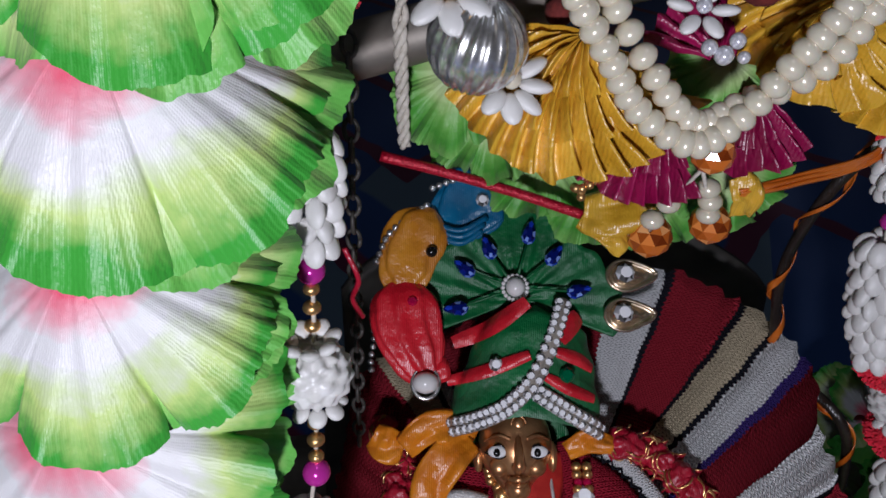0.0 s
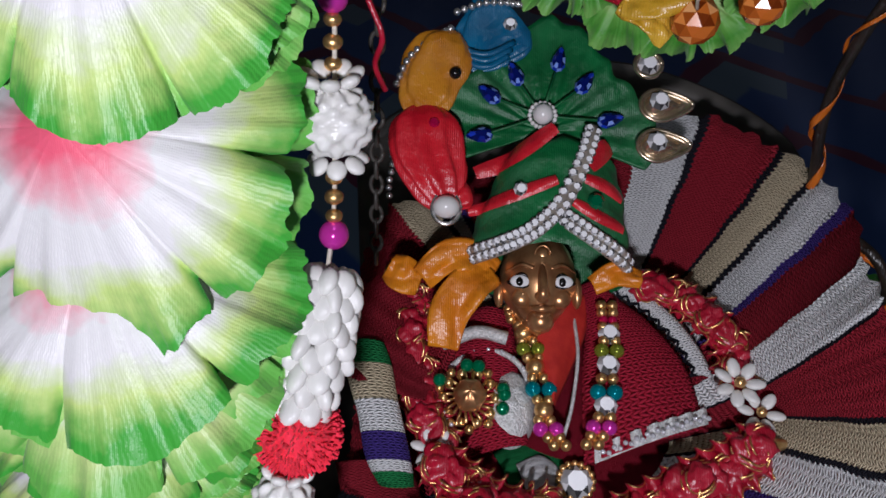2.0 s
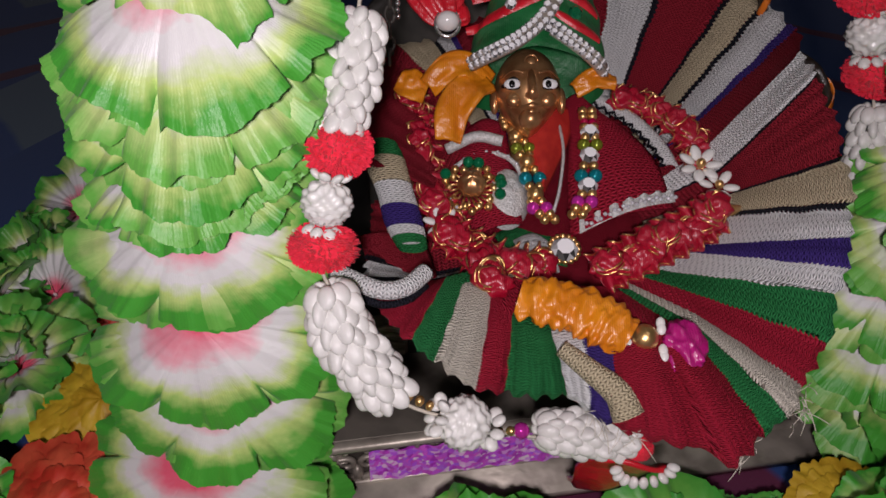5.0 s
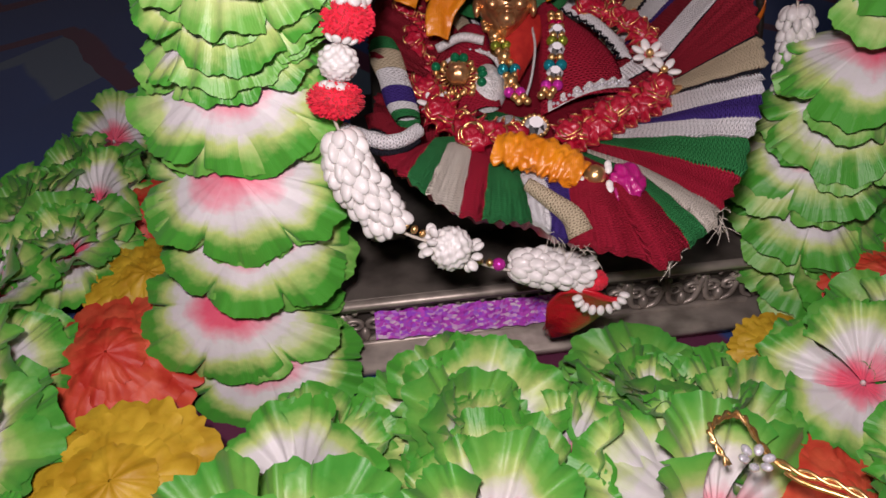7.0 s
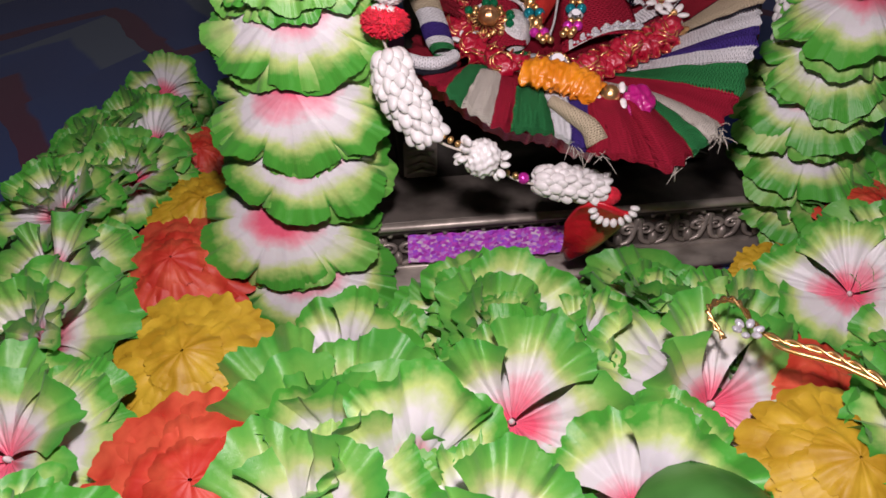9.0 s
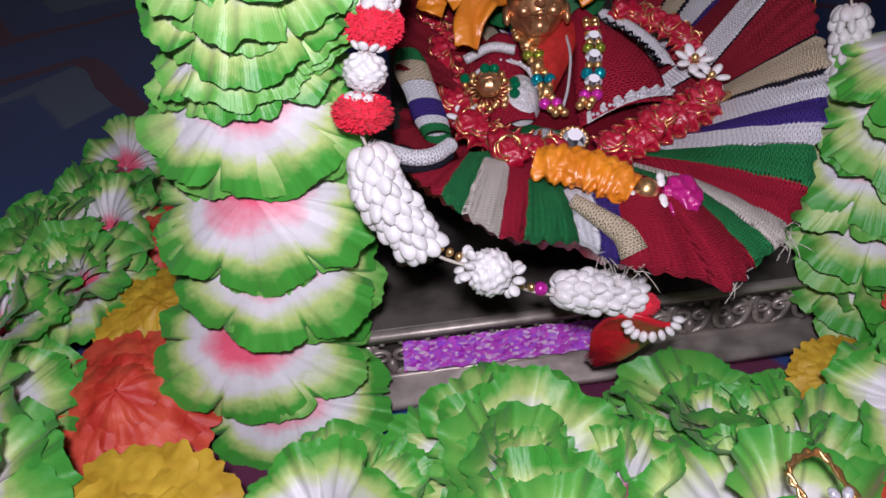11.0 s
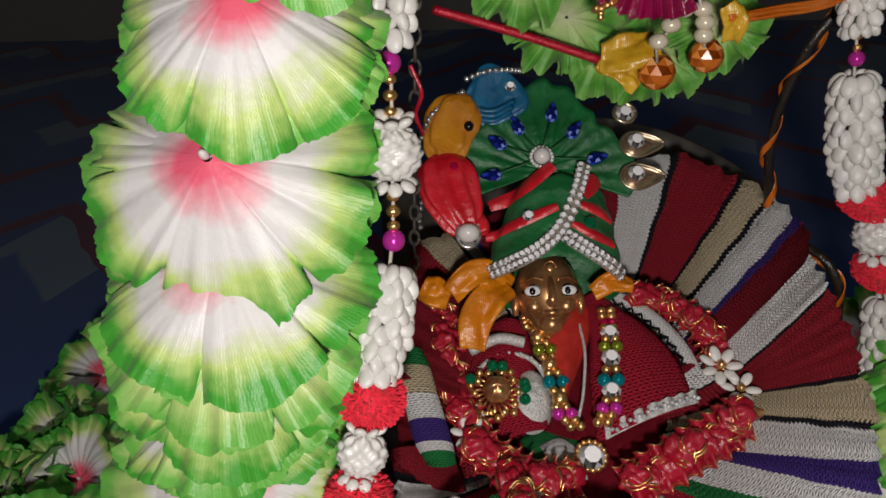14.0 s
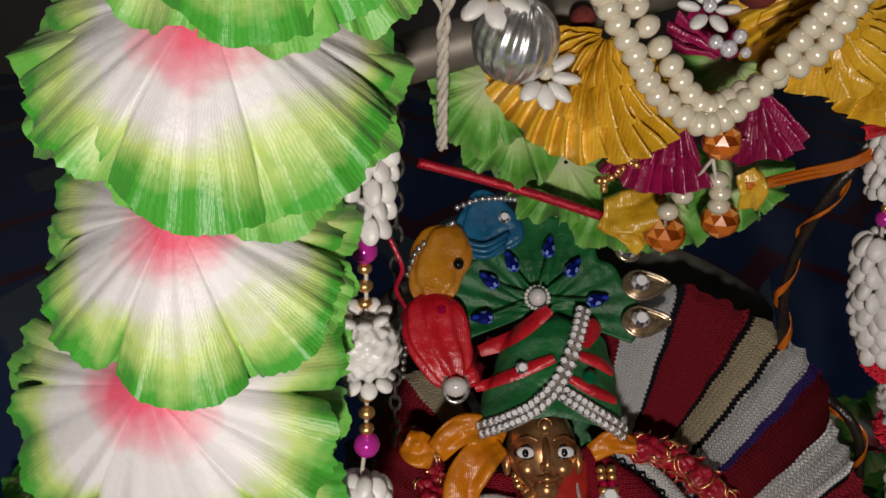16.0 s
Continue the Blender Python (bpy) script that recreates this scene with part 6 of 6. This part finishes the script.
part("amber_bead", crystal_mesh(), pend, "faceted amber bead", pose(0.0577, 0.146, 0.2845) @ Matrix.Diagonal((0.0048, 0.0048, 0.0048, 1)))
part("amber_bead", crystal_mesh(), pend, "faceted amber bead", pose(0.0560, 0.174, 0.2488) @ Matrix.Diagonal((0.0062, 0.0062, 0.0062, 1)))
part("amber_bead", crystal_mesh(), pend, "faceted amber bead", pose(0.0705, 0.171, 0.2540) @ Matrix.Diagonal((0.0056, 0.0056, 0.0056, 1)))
for p in ((0.0575, 0.158, 0.2705), (0.0545, 0.159, 0.2660), (0.0515, 0.160, 0.2610), (0.0630, 0.158, 0.2705), (0.0645, 0.159, 0.2665), (0.0650, 0.160, 0.2625)):
    bead("pearl", "oval", pearl_mat, pend, p, 0.0030)
b = Build()
tube(b, [(0.0577, 0.146, 0.289), (0.0577, 0.15, 0.279), (0.0560, 0.159, 0.268), (0.0525, 0.165, 0.258), (0.0560, 0.173, 0.249)], 0.0005, 5)
tube(b, [(0.0577, 0.15, 0.279), (0.0635, 0.159, 0.268), (0.068, 0.167, 0.258), (0.0705, 0.171, 0.254)], 0.0005, 5)
part("thread", b, pend, "", None, cord_mat)
for i in range(24):
    t = i / 23
    bead("gold_knot", "round", gold, pend, (0.0310 + 0.012 * t + 0.0012 * math.sin(i * 2.1), 0.156 + 0.001 * math.cos(i * 1.7), 0.2700 + 0.0095 * t + 0.0012 * math.cos(i * 2.9)), 0.0011)
for i, (x, y, z, r) in enumerate([(0.050, 0.138, 0.309, 0.0016), (0.053, 0.138, 0.3075, 0.0019), (0.0555, 0.139, 0.310, 0.0016), (0.0585, 0.142, 0.306, 0.0013), (0.0665, 0.144, 0.302, 0.0015)]):
    bead("clear_bead", "round", stone_mat, pend, (x, y, z), r)
for x, y, z, r in ((0.0610, 0.146, 0.320, 0.0052), (0.0190, 0.150, 0.322, 0.0045), (0.0235, 0.152, 0.3125, 0.003)):
    b = Build()
    ellipsoid(b, (x, y, z), r, None, 20, 12, warp=lambda p: 1 + 0.05 * noise.noise(p * 5))
    part("felt_bead", b, pend, "dark red felt bead", None, varied("dark_felt", (0.1, 0.012, 0.01), (0.16, 0.02, 0.015), 0.9, scale=700, bump=0.5))
# gold bow and red glitter rod
gb_ = thing("gold_bow", "gold satin bow under the rosette", "bow", (0.046, 0.178, 0.253))
loop([(0.0385, 0.180, 0.2525), (0.045, 0.176, 0.2545), (0.056, 0.176, 0.2575)], 0.012, yellow_cloth, gb_, lift=TO)
loop([(0.0385, 0.180, 0.2520), (0.046, 0.177, 0.2490), (0.051, 0.177, 0.2430)], 0.009, yellow_cloth, gb_, lift=TO)
loop([(0.0735, 0.166, 0.270), (0.0755, 0.164, 0.2650), (0.0755, 0.166, 0.259)], 0.007, yellow_cloth, gb_, lift=TO)
b = Build()
tube(b, smooth_path([(-0.0165, 0.180, 0.2695), (0.0, 0.181, 0.2645), (0.020, 0.1815, 0.2580), (0.0400, 0.181, 0.2510)], 20), 0.0015, 10)
tagged(part("red_rod", b, None, mats=red_rod_mat), "thin red glitter rod hanging under the rosette", "rod")
# green cloth leaves behind the rosettes
for k in range(3):
    petal_sheet(("leafring", k), 4, 0.20, 0.0, 0.10, 0.40, 611 + k, petal_leaf)
for i, (x, y, z, R, sp) in enumerate([(0.004, 0.172, 0.2950, 0.019, 10), (0.013, 0.187, 0.2800, 0.019, 60), (0.030, 0.199, 0.2630, 0.021, 100), (0.044, 0.201, 0.2550, 0.020, 30), (0.063, 0.201, 0.2500, 0.020, 200), (0.080, 0.188, 0.2620, 0.017, 140), (0.064, 0.164, 0.300, 0.014, 0)]):
    ob = thing("cloth_leaf", "ruffled green and white cloth leaf behind the rosettes", "cloth leaf", (x, y, z), "leaves behind the rosettes")
    me = SHEETS[("leafring", i % 3)]
    part("cloth", me, ob, "", facing((x, y, z), (0.1 * math.sin(i), -0.7, 0.55), sp) @ Matrix.Diagonal((R, R, R, 1)))
# white cotton string loop
cot = thing("cotton_string", "plaited white cotton string hanging from the bar", "string", (-0.009, 0.165, 0.30))
for o in (0, 2.1, 4.2):
    b = Build()
    tube(b, [(-0.0087 - 0.0004 * k / 30 + 0.0009 * math.sin(k * 0.55 + o) + (0.0015 * (1 if o < 3 else -1) * max(0, 1 - abs(k - 14) / 10)), 0.148 + 0.020 * k / 60 + 0.0009 * math.cos(k * 0.55 + o), 0.330 - 0.053 * k / 60) for k in range(61)], 0.0008, 6)
    part("strand", b, cot, "", None, cord_mat)
# twisted orange and black ribbons of the swing
tw = thing("twisted_ribbon", "orange ribbon twisted round the black swing cord", "ribbon", (0.12, 0.21, 0.22))
cordp = smooth_path([(0.143, 0.19, 0.30), (0.1311, 0.200, 0.270), (0.1192, 0.203, 0.2495), (0.1165, 0.213, 0.2200), (0.1185, 0.215, 0.1960), (0.1240, 0.213, 0.1750), (0.1380, 0.193, 0.1660), (0.1450, 0.190, 0.1450), (0.146, 0.188, 0.10)], 120)
b = Build()
tube(b, cordp, 0.0019, 8)
part("cord", b, tw, "black cord", None, ribbon_black)
b = Build()


def twist_fn(u, v):
    i = int(round(u * 120))
    d = (cordp[min(i + 1, 120)] - cordp[max(i - 1, 0)]).normalized()
    s = d.orthogonal().normalized()
    t = d.cross(s)
    a = u * 44 + (v - 0.5) * 1.2
    return cordp[i] + (s * math.cos(a) + t * math.sin(a)) * (0.0030 + 0.0008 * math.sin(u * 30)) + d * (v - 0.5) * 0.0095


grid(b, twist_fn, 120, 4)
o = part("ribbon", b, tw, "orange satin ribbon", None, ribbon_orange)
sol = o.modifiers.new("solid", "SOLIDIFY")
sol.thickness = 0.0003
tw2 = thing("orange_ribbon", "narrow orange ribbon stretched from the amber beads", "ribbon", (0.09, 0.17, 0.268))
loop([(0.073, 0.164, 0.2660), (0.090, 0.170, 0.2672), (0.1138, 0.180, 0.2690), (0.126, 0.186, 0.281), (0.138, 0.188, 0.29)], 0.0028, ribbon_orange, tw2, "ribbon", "", TO, 0.0003)
loop([(0.108, 0.174, 0.2780), (0.124, 0.182, 0.2790), (0.140, 0.188, 0.2770)], 0.0045, red_cloth, tw2, "ribbon", "dark red ribbon end", TO, 0.0003)
# dark chain behind the shell garland
ch = thing("swing_chain", "dark metal chain with red thread behind the garland", "chain", (-0.022, 0.15, 0.25))
link = Build()
tube(link, [(0.0016 * math.cos(t), 0, 0.0028 * math.sin(t)) for t in np.linspace(0, 2 * math.pi, 15)], 0.0006, 6)
link = link.mesh("link", dark_metal)
for i in range(26):
    t = i / 25
    part("link", link, ch, "", pose(-0.0200 - 0.006 * t, 0.156 + 0.012 * t, 0.305 - 0.125 * t, 0, 0, 90 * (i % 2)))
b = Build()
tube(b, smooth_path([(-0.0235, 0.151, 0.258), (-0.0205, 0.150, 0.250), (-0.0225, 0.152, 0.243), (-0.0205, 0.154, 0.236)], 40), 0.0007, 6)
part("thread", b, ch, "red thread", None, red_dark)
